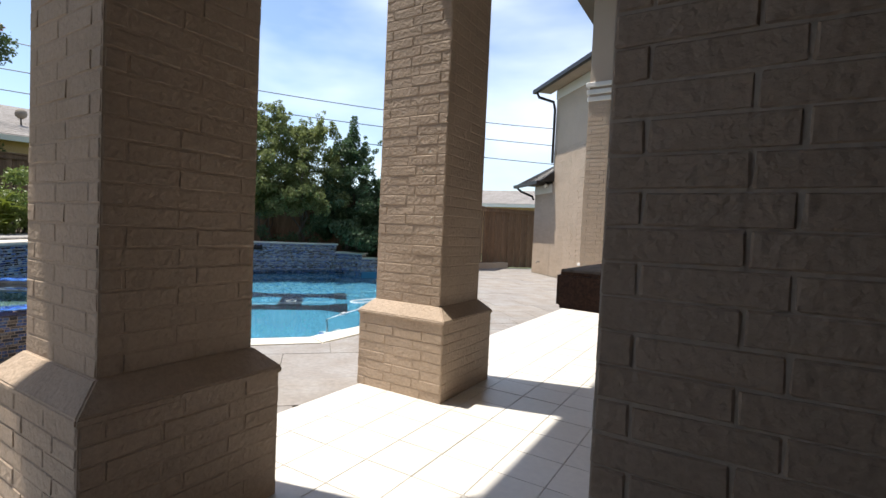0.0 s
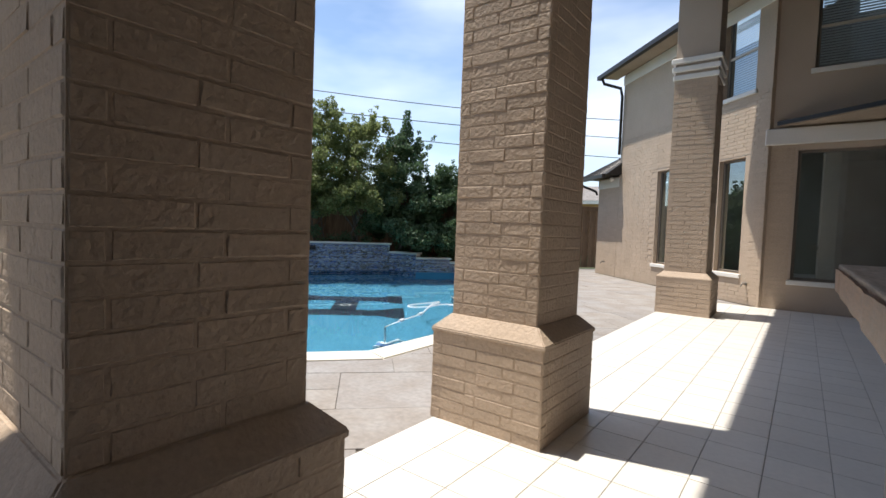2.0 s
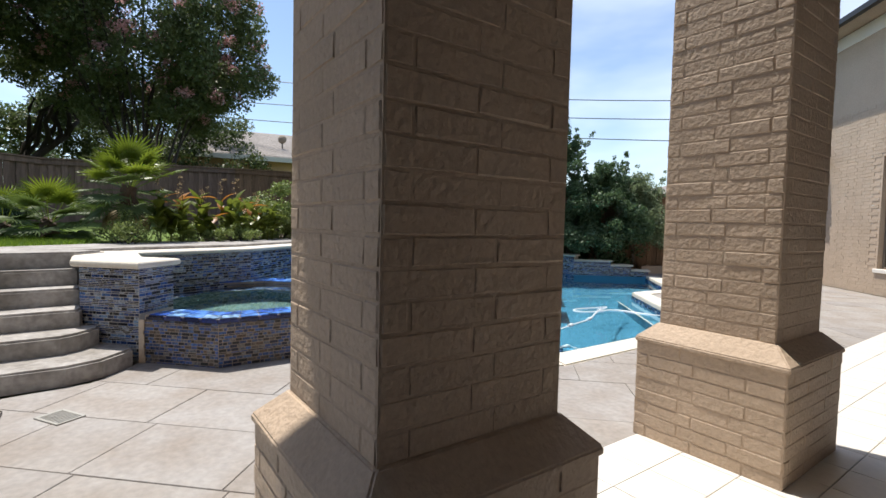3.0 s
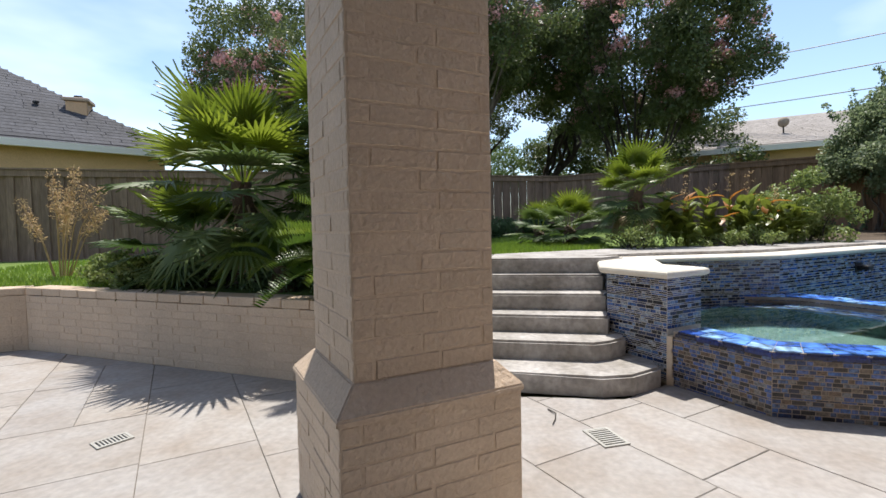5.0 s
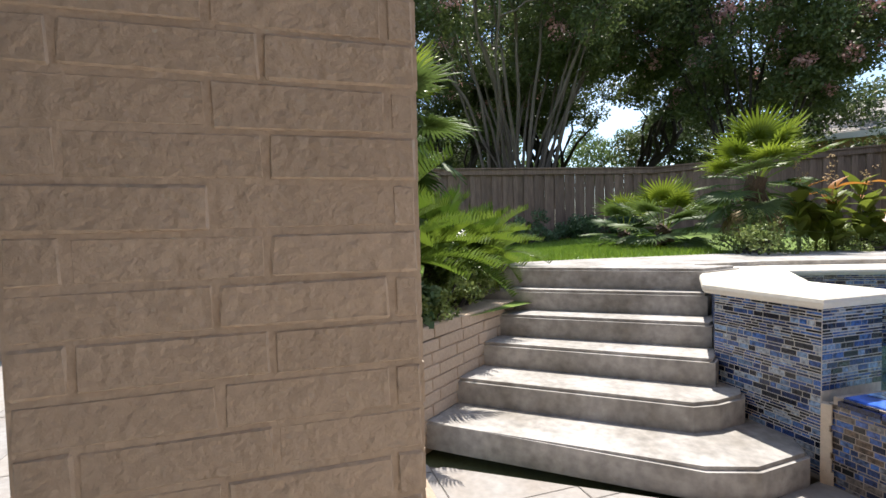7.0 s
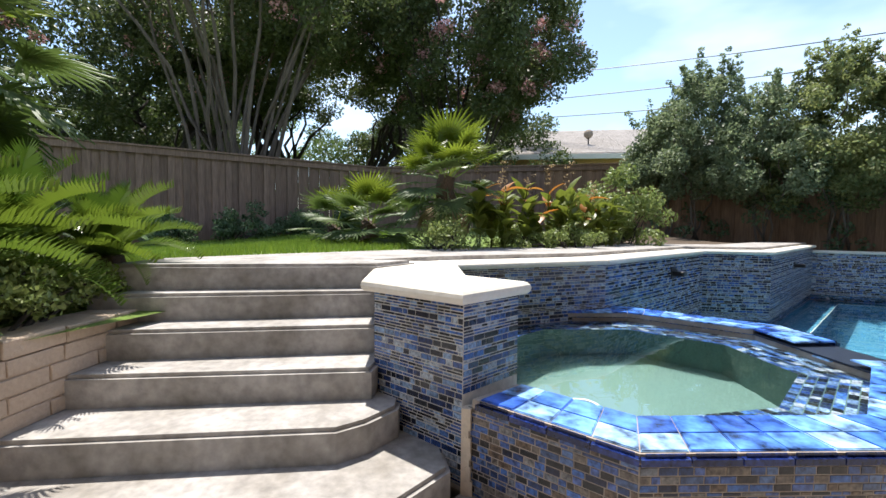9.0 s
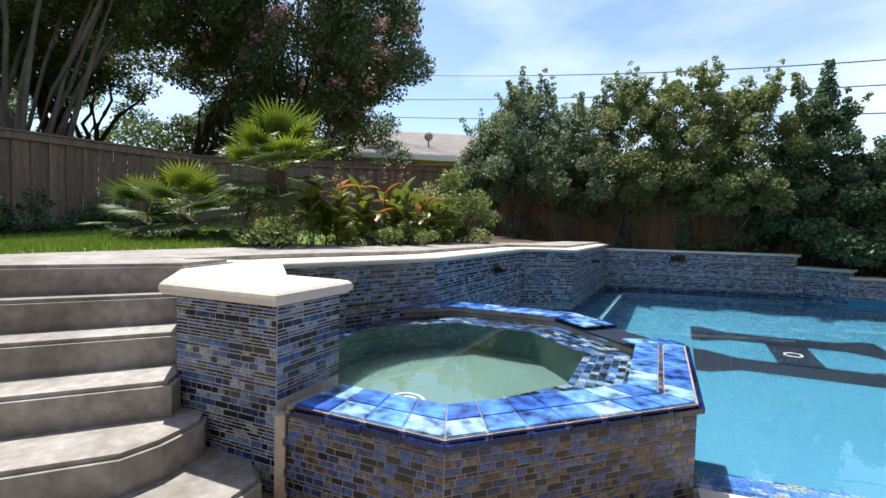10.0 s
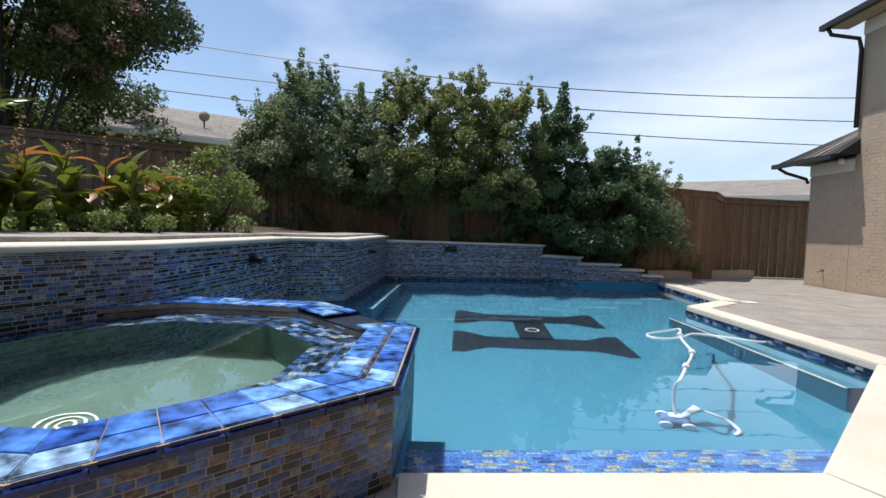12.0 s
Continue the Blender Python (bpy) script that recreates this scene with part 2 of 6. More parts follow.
OCT = octagon(OCT_A)
POOL = [(-5.45, 2.36), (-4.15, 3.92), (-4.15, 6.95), (-6.55, 9.15), (-6.45, 10.5), (-8.4, 12.7), (-9.71, 11.15), (-10.54, 10.9),
        (-12.53, 7.65), (-9.95, 4.93), (-10.14, 4.12), (-8.31, 2.17), (-8.31, 2.3), (-7.46, 3.15), (-6.26, 3.15)]
RIM = 0.44


def lawn_z(x, y):
    """Height of the upper garden: flush with the terrace, low by the bed wall, rising to the back corner."""
    far = min(1.0, max(0.0, (-6.7 - x) / 0.9))
    z = 0.685 + (min(0.93, max(0.735, 0.93 + 0.055 * (y + 0.9))) - 0.685) * far
    z -= 0.2 * min(1.0, max(0.0, (y - 6.0) / 1.5)) + 0.5 * min(1.0, max(0.0, (y - 9.5) / 2.0))
    return z + 0.045 * min(6.0, max(0.0, -13.0 - x))


def clip(poly, p, n):
    """The part of poly on the side of the line through p that n points to."""
    out = []
    for i in range(len(poly)):
        a, b = Vector(poly[i]), Vector(poly[(i + 1) % len(poly)])
        da, db = (a - p).dot(n), (b - p).dot(n)
        if da >= 0:
            out.append(tuple(a))
        if da * db < 0:
            out.append(tuple(a + (b - a) * da / (da - db)))
    return out


def clip_rect(poly, m, x0, y0, x1, y1):
    """poly cut by the rectangle x0..x1, y0..y1 of the turned frame m (origin, axis)."""
    o, ax = m
    ay = Vector((-ax.y, ax.x))
    for p, n in ((o + ax * x0, ax), (o + ax * x1, -ax), (o + ay * y0, ay), (o + ay * y1, -ay)):
        poly = clip(poly, p, n)
        if len(poly) < 3:
            return []
    return poly


def area(poly):
    return 0.5 * sum(poly[i][0] * poly[(i + 1) % len(poly)][1] - poly[(i + 1) % len(poly)][0] * poly[i][1] for i in range(len(poly)))


def tidy(poly):
    out = []
    for p in poly:
        if not out or (Vector(p) - Vector(out[-1])).length > 0.004:
            out.append(p)
    if len(out) > 1 and (Vector(out[0]) - Vector(out[-1])).length < 0.004:
        out.pop()
    return out


# ---- ground, deck ----
tagged(obj("ground", sheet([(-500, -500), (500, -500), (500, 500), (-500, 500)], [POOL[:12] + [(-8.31, 1.1), (-7.46, 0.25), (-6.26, 0.25), (-5.41, 1.1), (-5.41, 2.3)]], -0.06), M_GROUND), "flat dry grassy ground reaching to the horizon", "ground", kind="structure")
LAWN = [(-5.34, -1.5), (-6.62, -1.1), (-7.35, -1.5), (-7.95, -0.9), (-9.0, 0.35), (-9.6, 1.3), (-11.3, 3.7), (-11.3, 5.0), (-13.0, 7.0), (-13.0, 8.0),
        (-10.9, 11.2), (-9.6, 11.5), (-9.3, 13.9), (-9.0, 15.4), (-12, 17), (-40, 30), (-60, 0), (-40, -45), (-2.0, -30), (-2.0, -12), (-3.1, -9.2), (-5.6, -6.05)]
b, b_soil = bmesh.new(), bmesh.new()
for cx in [-60, -40, -30] + list(range(-24, -1)):
    for cy in [-45, -30] + list(range(-20, 20)) + [20]:
        wx = {-60: 20, -40: 10, -30: 6}.get(cx, 1)
        wy = {-45: 15, -30: 10, 20: 12}.get(cy, 1)
        lo = tidy(clip_rect(LAWN, (Vector((cx, cy)), Vector((1, 0))), 0, 0, wx, wy))
        if len(lo) >= 3 and abs(area(lo)) > 1e-4:
            g_ = b_soil if 3 <= cy < 16 and cx >= -18 else b
            g_.faces.new([g_.verts.new((x, y, lawn_z(x, y))) for x, y in lo])
for g_ in (b, b_soil):
    bmesh.ops.remove_doubles(g_, verts=g_.verts[:], dist=0.001)
    for f in g_.faces:
        f.normal_update()
        if f.normal.z < 0:
            f.normal_flip()
tagged(obj("shrub_bed", b_soil, M_SOIL), "bare dark soil of the shrub bed along the fence", "soil", kind="structure")
tagged(obj("lawn", b, M_LAWN), "short mown green lawn on the upper terrace", "lawn", kind="structure")

DECK = [(-2.62, 1.0), (-2.62, 11.4), (-1.3, 11.4), (-6.2, 16.3), (-6.5, 18.6), (-9.0, 15.6), (-9.2, 13.9), (-8.4, 12.7), (-6.45, 10.5), (-6.55, 9.15), (-4.15, 6.95), (-4.15, 3.92),
        (-5.45, 2.36), (-5.42, 1.1), (-5.95, 0.55), (-5.5, 0.2), (-5.24, -1.42), (-5.52, -6.05), (-1.0, -12), (3, -12), (3, -1.8), (-3.0, -1.55), (-3.81, -0.86), (-3.85, -0.25)]
pavement = tagged(obj("pavement", sheet(DECK, [], -0.012), M_DECK_J), "grey and buff stamped concrete pool deck", "pavement", kind="structure")

# ---- pool ----
def walls_inside(poly, idx, z0, z1, thick, inset):
    bm = bmesh.new()
    for i in idx:
        run(poly[i], poly[(i + 1) % len(poly)], thick, z0, z1, bm, -inset)
    return bm


n_pool = len(POOL)
pool = thing("swimming_pool", "swimming pool with light blue plaster and dark mosaic letter", "pool", kind="structure")
part("pool_floor", prismed(POOL, FLOOR - 0.1, FLOOR), M_PLASTER, pool)
part("pool_wall", walls_inside(POOL, range(n_pool), FLOOR - 0.05, -0.02, 0.04, 0.02), M_PLASTER, pool)
water = tagged(obj("pool_water", sheet(offset_poly(POOL, 0.01), [], WATER), M_WATER), "clear still blue pool water", "water", kind="structure")
water.visible_shadow = False
# shallow ledge under the coping by the spa, and a bench along the far deck side
ax0 = (Vector(POOL[1]) - Vector(POOL[0])).normalized()
part("ledge", prismed([POOL[0], POOL[1], (-4.155, 4.78), (-6.0, 2.86)], FLOOR, -0.24), M_PLASTER, pool)
part("bench", run(POOL[2], POOL[3], 0.3, FLOOR, -0.5, side=0.15), M_PLASTER, pool)
# narrow shelf under the water along the raised wall, with a pale edge tile
for a_, b_, w_ in ((POOL[9], POOL[8], 0.42), (POOL[8], POOL[7], 0.36)):
    part("shelf", run(a_, b_, w_, FLOOR, -0.205, side=-w_ / 2), M_PLASTER, pool)
    part("shelf_edge", run(a_, b_, 0.01, -0.25, -0.207, side=-w_ - 0.004), M_COPING, pool, "pale edge tile under the water")
part("bench_edge", run(POOL[2], POOL[3], 0.03, -0.53, -0.495, side=0.312), M_COPING, pool, "pale edge tile under the water")
for i in (0, 1, 2, 3, 4):
    a_, b_ = POOL[i], POOL[i + 1]
    d_ = (Vector(b_) - Vector(a_)).normalized()
    o_ = Vector((d_.y, -d_.x))
    ext0, ext1 = 0.10 if i else 0.0, 0.10
    q = [tuple(Vector(a_) - o_ * 0.03), tuple(Vector(a_) + o_ * 0.30 - d_ * ext0), tuple(Vector(b_) + o_ * 0.30 + d_ * (0.12 if i in (0, 1) else -0.12)), tuple(Vector(b_) - o_ * 0.03)]
    cp = prism(bmesh.new(), q, -0.055, 0.012 + 0.0015 * i, 0.012)
    part("coping_stone", cp, M_COPING, pool, "cream white poured coping edge")


# letter on the floor: two flared stems and a crossbar round a small ring
def letter():
    bm = bmesh.new()
    o = Vector((-8.0, 5.28))
    up = Vector((-9.70, 7.07)) - o
    W_ = up.length
    up.normalize()
    rt = Vector((up.y, -up.x))
    Ln = 2.34

    def put(pts):
        vs = [bm.verts.new((*(o + rt * x + up * y), FLOOR + 0.006)) for x, y in pts]
        f = bm.faces.new(vs)
        if f.normal.z < 0:
            f.normal_flip()

    def stem(y0, y1):
        c, t0, t1 = (y0 + y1) / 2, (y1 - y0) / 2, (y1 - y0) * 0.27
        xs = [0, 0.16, 0.22, 0.34, 0.5, Ln - 0.5, Ln - 0.34, Ln - 0.22, Ln - 0.16, Ln]
        ws = [t0, t0, t0 * 0.9, t1 * 1.35, t1, t1, t1 * 1.35, t0 * 0.9, t0, t0]
        put([(x, c - w) for x, w in zip(xs, ws)] + [(x, c + w) for x, w in zip(xs[::-1], ws[::-1])])

    stem(0.0, 0.98)
    stem(W_ - 0.98, W_)
    put([(Ln / 2 - 0.24, 0.7), (Ln / 2 + 0.24, 0.7), (Ln / 2 + 0.24, W_ - 0.7), (Ln / 2 - 0.24, W_ - 0.7)])
    return bm, o + rt * Ln / 2 + up * W_ / 2


lb, lc = letter()
part("mosaic_letter", lb, M_NAVY, pool, "dark navy mosaic letter inlay")
rb = bmesh.new()
ring(rb, [(lc.x + 0.085 * math.cos(a), lc.y + 0.085 * math.sin(a)) for a in np.linspace(0, 6.283, 21)[:-1]], [(lc.x + 0.11 * math.cos(a), lc.y + 0.11 * math.sin(a)) for a in np.linspace(0, 6.283, 21)[:-1]], FLOOR + 0.004, FLOOR + 0.012)
part("main_drain_ring", rb, M_WHITE, pool, "white round drain cover")


# ---- mosaic ----
def swatches(name, colors, by, rough=0.22, spec=0.5, scale=60, lo=0.28, hi=2.1):
    """Each piece takes one of the colours, with a streaky glaze inside it."""
    m = bpy.data.materials.new(name)
    m.use_nodes = True
    N, L = m.node_tree.nodes, m.node_tree.links
    p = N["Principled BSDF"]
    p.inputs["Roughness"].default_value = rough
    p.inputs["Specular IOR Level"].default_value = spec
    r = N.new("ShaderNodeObjectInfo").outputs["Random"] if by == "object" else N.new("ShaderNodeNewGeometry").outputs["Random Per Island"]
    c = N.new("ShaderNodeValToRGB")
    c.color_ramp.interpolation = "CONSTANT"
    el = c.color_ramp.elements
    while len(el) < len(colors):
        el.new(0.5)
    for i, col in enumerate(colors):
        el[i].position, el[i].color = i / len(colors), rgb(col)
    L.new(r, c.inputs["Fac"])
    geo, nz, rp, mx = N.new("ShaderNodeNewGeometry"), N.new("ShaderNodeTexNoise"), N.new("ShaderNodeValToRGB"), N.new("ShaderNodeMixRGB")
    nz.inputs["Scale"].default_value, nz.inputs["Detail"].default_value = scale, 5
    L.new(geo.outputs["Position"], nz.inputs["Vector"])
    rp.color_ramp.elements[0].position, rp.color_ramp.elements[1].position = 0.3, 0.75
    rp.color_ramp.elements[0].color, rp.color_ramp.elements[1].color = rgb((lo, lo, lo * 1.08)), rgb((hi, hi, hi * 0.93))
    L.new(nz.outputs["Fac"], rp.inputs["Fac"])
    mx.blend_type = "MULTIPLY"
    mx.inputs["Fac"].default_value = 1.0
    L.new(c.outputs["Color"], mx.inputs["Color1"])
    L.new(rp.outputs["Color"], mx.inputs["Color2"])
    L.new(mx.outputs["Color"], p.inputs["Base Color"])
    bp = N.new("ShaderNodeBump")
    bp.inputs["Strength"].default_value, bp.inputs["Distance"].default_value = 0.25, 0.004
    L.new(nz.outputs["Fac"], bp.inputs["Height"])
    L.new(bp.outputs["Normal"], p.inputs["Normal"])
    return m


BLUES = [(0.03, 0.07, 0.22), (0.006, 0.009, 0.022), (0.05, 0.11, 0.28), (0.01, 0.02, 0.06), (0.10, 0.16, 0.28), (0.035, 0.10, 0.32), (0.022, 0.024, 0.032), (0.015, 0.04, 0.15), (0.17, 0.25, 0.40), (0.27, 0.30, 0.36), (0.005, 0.007, 0.016), (0.012, 0.024, 0.08)]
EARTH = [(0.04, 0.08, 0.24), (0.11, 0.075, 0.055), (0.012, 0.012, 0.015), (0.13, 0.14, 0.17), (0.028, 0.023, 0.023), (0.04, 0.10, 0.30), (0.13, 0.105, 0.09), (0.05, 0.08, 0.17), (0.01, 0.014, 0.04), (0.07, 0.12, 0.26), (0.02, 0.04, 0.12), (0.17, 0.16, 0.16), (0.06, 0.10, 0.28)]
RIMC = [(0.05, 0.14, 0.46), (0.11, 0.25, 0.60), (0.03, 0.085, 0.36), (0.19, 0.35, 0.66), (0.07, 0.18, 0.52), (0.24, 0.39, 0.64)]
M_MOS_BLUE = swatches("blue_glass_mosaic", BLUES, "island")
M_MOS_BLUE_O = swatches("blue_glass_mosaic_piece", BLUES, "object")
M_MOS_EARTH = swatches("slate_blue_mosaic", EARTH, "island", 0.35)
M_MOS_EARTH_O = swatches("slate_blue_mosaic_piece", EARTH, "object", 0.35)
M_RIM = swatches("cobalt_glazed_tile", RIMC, "object", 0.12, scale=13, lo=0.16, hi=2.7)
M_BULL = swatches("dark_cobalt_edge_tile", [(0.006, 0.012, 0.06), (0.01, 0.022, 0.12), (0.004, 0.008, 0.04)], "object", 0.12)
M_MOS_GROUT = material("mosaic_grout", (0.62, 0.58, 0.53), 0.85, grain=0.2, stain=0.3, stain_scale=5, bump=0.3, space="World")


def mosaic_cells(width, z0, z1, rows, lens, rng, g=0.0058):
    z = z0
    while z < z1 - 0.008:
        h = min(rng.choice(rows), z1 - z)
        x = 0.0
        while x < width - 0.012:
            w = rng.choice(lens) * rng.uniform(0.85, 1.15)
            if width - x - w < 0.02:
                w = width - x
            yield x + g / 2, z + g / 2, x + w - g / 2, z + h - g / 2
            x += w
        z += h


def mosaic_run(bm, a, b, z0, z1, rows, lens, seed, proud=0.002, side=0.0):
    """Small tiles on the right-hand side of the line from a to b."""
    a, b = Vector(a), Vector(b)
    d = b - a
    L_ = d.length
    d.normalize()
    n = Vector((d.y, -d.x))
    a = a + n * side
    rng = random.Random(seed)
    for x0, q0, x1, q1 in mosaic_cells(L_, z0, z1, rows, lens, rng):
        pr = proud * rng.uniform(0.7, 1.3)
        p = [a + d * x0, a + d * x1]
        o = [q + n * pr for q in p]
        v = [bm.verts.new((q.x, q.y, z)) for q, z in ((p[0], q0), (p[1], q0), (p[1], q1), (p[0], q1), (o[0], q0), (o[1], q0), (o[1], q1), (o[0], q1))]
        for f in ((4, 5, 6, 7), (0, 1, 5, 4), (1, 2, 6, 5), (2, 3, 7, 6), (3, 0, 4, 7)):
            bm.faces.new([v[i] for i in f])
    return bm


FINE, FINEL = (0.014, 0.016, 0.03, 0.031), (0.04, 0.055, 0.07, 0.09)
MID, MIDL = (0.015, 0.03, 0.031, 0.028), (0.036, 0.05, 0.06, 0.075)
bmesh_w = bmesh.new()
for i in (2, 3, 4, 1):
    mosaic_run(bmesh_w, POOL[i + 1], POOL[i], -0.24, -0.055, (0.036,), (0.08, 0.11), 50 + i, 0.005, 0.04)
tagged(part("waterline_tile", bmesh_w, M_MOS_BLUE, pool, "blue mosaic waterline band"), kind="stuff")
lm = bmesh.new()
nl = Vector((-ax0.y, ax0.x))
rng = random.Random(9)
Lp = (Vector(POOL[1]) - Vector(POOL[0])).length
for x0, y0, x1, y1 in mosaic_cells(Lp + 0.75, 0.03, 0.62, (0.024, 0.034), (0.06, 0.09), rng):
    q = [Vector(POOL[0]) + ax0 * x + nl * y for x, y in ((x0, y0), (x1, y0), (x1, y1), (x0, y1))]
    if max(p.x for p in q) > -4.2:
        continue
    lm.faces.new([lm.verts.new((p.x, p.y, -0.234)) for p in q])
tagged(part("ledge_mosaic", lm, swatches("ledge_mosaic", [(0.05, 0.12, 0.42), (0.10, 0.22, 0.55), (0.03, 0.07, 0.25), (0.22, 0.30, 0.42), (0.07, 0.16, 0.5), (0.30, 0.28, 0.24)], "island"), pool), kind="stuff")

# ---- raised wall behind the pool ----
BW = [(-7.50, 0.50), (-8.19, 2.04), (-10.14, 4.12), (-9.95, 4.93), (-12.53, 7.65), (-10.54, 10.90), (-9.71, 11.15), (-9.1, 12.0), (-8.75, 12.45), (-8.4, 12.75)]
BZ = [0.90, 0.90, 0.90, 0.90, 0.80, 0.555, 0.42, 0.30, 0.17]
for i in range(len(BW) - 1):
    a_, b_ = BW[i], BW[i + 1]
    wall_ = tagged(obj("pool_wall_%d" % (i + 1), run(a_, b_, 0.32, -0.3, BZ[i] - 0.05, side=0.16), M_MOS_GROUT), "raised pool wall clad in blue glass mosaic strips", "wall", kind="structure")
    mb = mosaic_run(bmesh.new(), a_, b_, -0.14 if i else 0.3, BZ[i] - 0.05, FINE, FINEL, 100 + i)
    tagged(part("mosaic", mb, M_MOS_BLUE, wall_), kind="stuff")
    d_ = (Vector(b_) - Vector(a_)).normalized()
    n_ = Vector((d_.y, -d_.x))
    e0, e1 = (0.0 if i in (0, 5, 6, 7, 8) else 0.03), (0.05 if i in (1, 4, 5, 6, 7, 8) else 0.02)
    w_ = 0.36 if i < 4 else 0.34
    q = [tuple(Vector(a_) + n_ * 0.05 - d_ * e0), tuple(Vector(b_) + n_ * 0.05 + d_ * e1), tuple(Vector(b_) - n_ * w_ + d_ * e1), tuple(Vector(a_) - n_ * w_ - d_ * e0)]
    part("coping", bullnose(q, BZ[i] - 0.052, BZ[i] + 0.002 * (i % 2)), M_CAP, wall_, "cream cast stone coping")

# water spouts on the raised wall
def spout(at, yaw, wide):
    e = thing("water_spout", "dark bronze water spout set in the mosaic wall", "spout", at, yaw, group="water spouts")
    part("back_plate", boxed(-wide, -0.012, -0.06, wide, 0.01, 0.06, 0.004), M_DARK_METAL, e)
    part("scupper", boxed(-wide * 0.8, -0.14, -0.03, wide * 0.8, 0.0, 0.025, 0.008), M_DARK_METAL, e)
    return e


spout((-9.38, 3.31, 0.66), 133, 0.08)
spout((-11.2, 6.25, 0.62), 133, 0.06)
spout((-11.75, 8.93, 0.62), 58, 0.15)

# upper terrace paving
TER = [(-6.98, 0.06), (-6.80, -1.12), (-7.35, -1.5), (-7.95, -0.9), (-9.0, 0.35), (-9.6, 1.3), (-11.3, 3.7), (-11.3, 5.0), (-13.0, 7.0), (-12.75, 7.7), (-10.25, 5.0), (-10.45, 4.05), (-8.5, 1.95), (-7.85, 0.5), (-7.4, 0.0)]
tagged(obj("terrace", prismed(TER[::-1] if area(TER) < 0 else TER, 0.0, TOP - 0.006), M_STEP), "grey stamped concrete upper terrace", "terrace", kind="structure")

# ---- steps ----
steps = thing("garden_steps", "six broad grey stamped concrete steps up to the lawn", "steps", kind="structure")
STEP = [[(-5.42, -1.5), (-5.43, -1.2), (-5.50, 0.05), (-5.60, 0.27), (-5.86, 0.49)], [(-5.76, -1.5), (-5.89, 0.0), (-5.98, 0.12), (-6.15, 0.25)], [(-6.10, -1.5), (-6.24, 0.11)],
        [(-6.34, -1.5), (-6.54, 0.10)], [(-6.57, -1.5), (-6.80, 0.08)], [(-6.72, -1.5), (-6.93, 0.07)]]
for k, pts in enumerate(STEP):
    back = [(-7.3, 0.3), (-7.2, -1.5)]
    part("riser", prismed(pts + back, k * H, (k + 1) * H - 0.035), M_STEP, steps)
    tread = pts + back
    part("tread", prismed(tread, (k + 1) * H - 0.035, (k + 1) * H, 0.02), M_STEP, steps)

# ---- spa ----
spa = thing("raised_spa", "octagonal raised spa clad in slate blue mosaic with cobalt rim", "spa", kind="structure")
M_SPA_GROUT = material("spa_grout", (0.42, 0.355, 0.30), 0.85, grain=0.2, stain=0.3, stain_scale=5, bump=0.3, space="World")
part("spa_wall", ring(bmesh.new(), octagon(1.17), OCT, -0.6, RIM - 0.055), M_SPA_GROUT, spa)
part("spa_floor", prismed(octagon(1.18), -0.62, -0.45), M_SPA_PLASTER, spa)
BENCH = [v if 1 <= k <= 6 else w for k, (v, w) in enumerate(zip(octagon(0.84), octagon(0.98)))]
part("spa_bench", ring(bmesh.new(), BENCH, octagon(1.172), -0.46, 0.318), M_SPA_PLASTER, spa)
bb = bmesh.new()
oi, oo = BENCH, octagon(1.165)
rng = random.Random(4)
for i in range(8):
    for r_ in range(7):
        f0, f1 = r_ / 7, (r_ + 0.88) / 7
        x = 0.0
        while x < 0.99:
            w = min(rng.uniform(0.05, 0.10), 1 - x)
            pts = []
            for ff, xx in ((f0, x + 0.004), (f0, x + w - 0.004), (f1, x + w - 0.004), (f1, x + 0.004)):
                A_, B_ = Vector(oi[i]).lerp(Vector(oo[i]), ff), Vector(oi[(i + 1) % 8]).lerp(Vector(oo[(i + 1) % 8]), ff)
                pts.append(A_.lerp(B_, xx))
            f = bb.faces.new([bb.verts.new((p.x, p.y, 0.324)) for p in pts])
            x += w
bmesh.ops.recalc_face_normals(bb, faces=bb.faces[:])
for f in bb.faces:
    f.normal_update()
    if f.normal.z < 0:
        f.normal_flip()
tagged(part("bench_mosaic", bb, M_MOS_BLUE, spa), kind="stuff")
sw = tagged(obj("spa_water", sheet(octagon(1.168), [], 0.36), M_SPA_WATER), "clear shallow spa water", "water", kind="structure")
sw.visible_shadow = False
for cx, cy in ((-6.75, 1.35), (-6.35, 1.45)):
    e = thing("spa_drain", "white round drain cover on the spa floor", "drain", (cx, cy, -0.45), group="spa drains")
    for j, r_ in enumerate((0.13, 0.085, 0.045)):
        c = [(math.cos(a), math.sin(a)) for a in np.linspace(0, 2 * math.pi, 25)[:-1]]
        part("ring", ring(bmesh.new(), [(x * (r_ - 0.014), y * (r_ - 0.014)) for x, y in c], [(x * r_, y * r_) for x, y in c], 0, 0.012), M_WHITE, e)

# outer cladding, lower half of each wall first; the near faces are single pieces
piece_box = {}


def unit_piece(name, dims, bevel, mat, variant=0):
    """One shared mesh: outer face towards -y, centred on x and z."""
    key = (name, tuple(round(v, 4) for v in dims), mat.name, variant)
    if key not in piece_box:
        me = bpy.data.meshes.new(name)
        bm = boxed(-dims[0] / 2, 0.0, -dims[2] / 2, dims[0] / 2, dims[1], dims[2] / 2, bevel)
        if variant:
            rg_ = random.Random(variant)
            for v in bm.verts:
                v.co += Vector((rg_.uniform(-1, 1) * 0.003, rg_.uniform(-1, 1) * 0.0009, rg_.uniform(-1, 1) * 0.0026))
        bm.to_mesh(me)
        bm.free()
        me.materials.append(mat)
        piece_box[key] = me
    return piece_box[key]


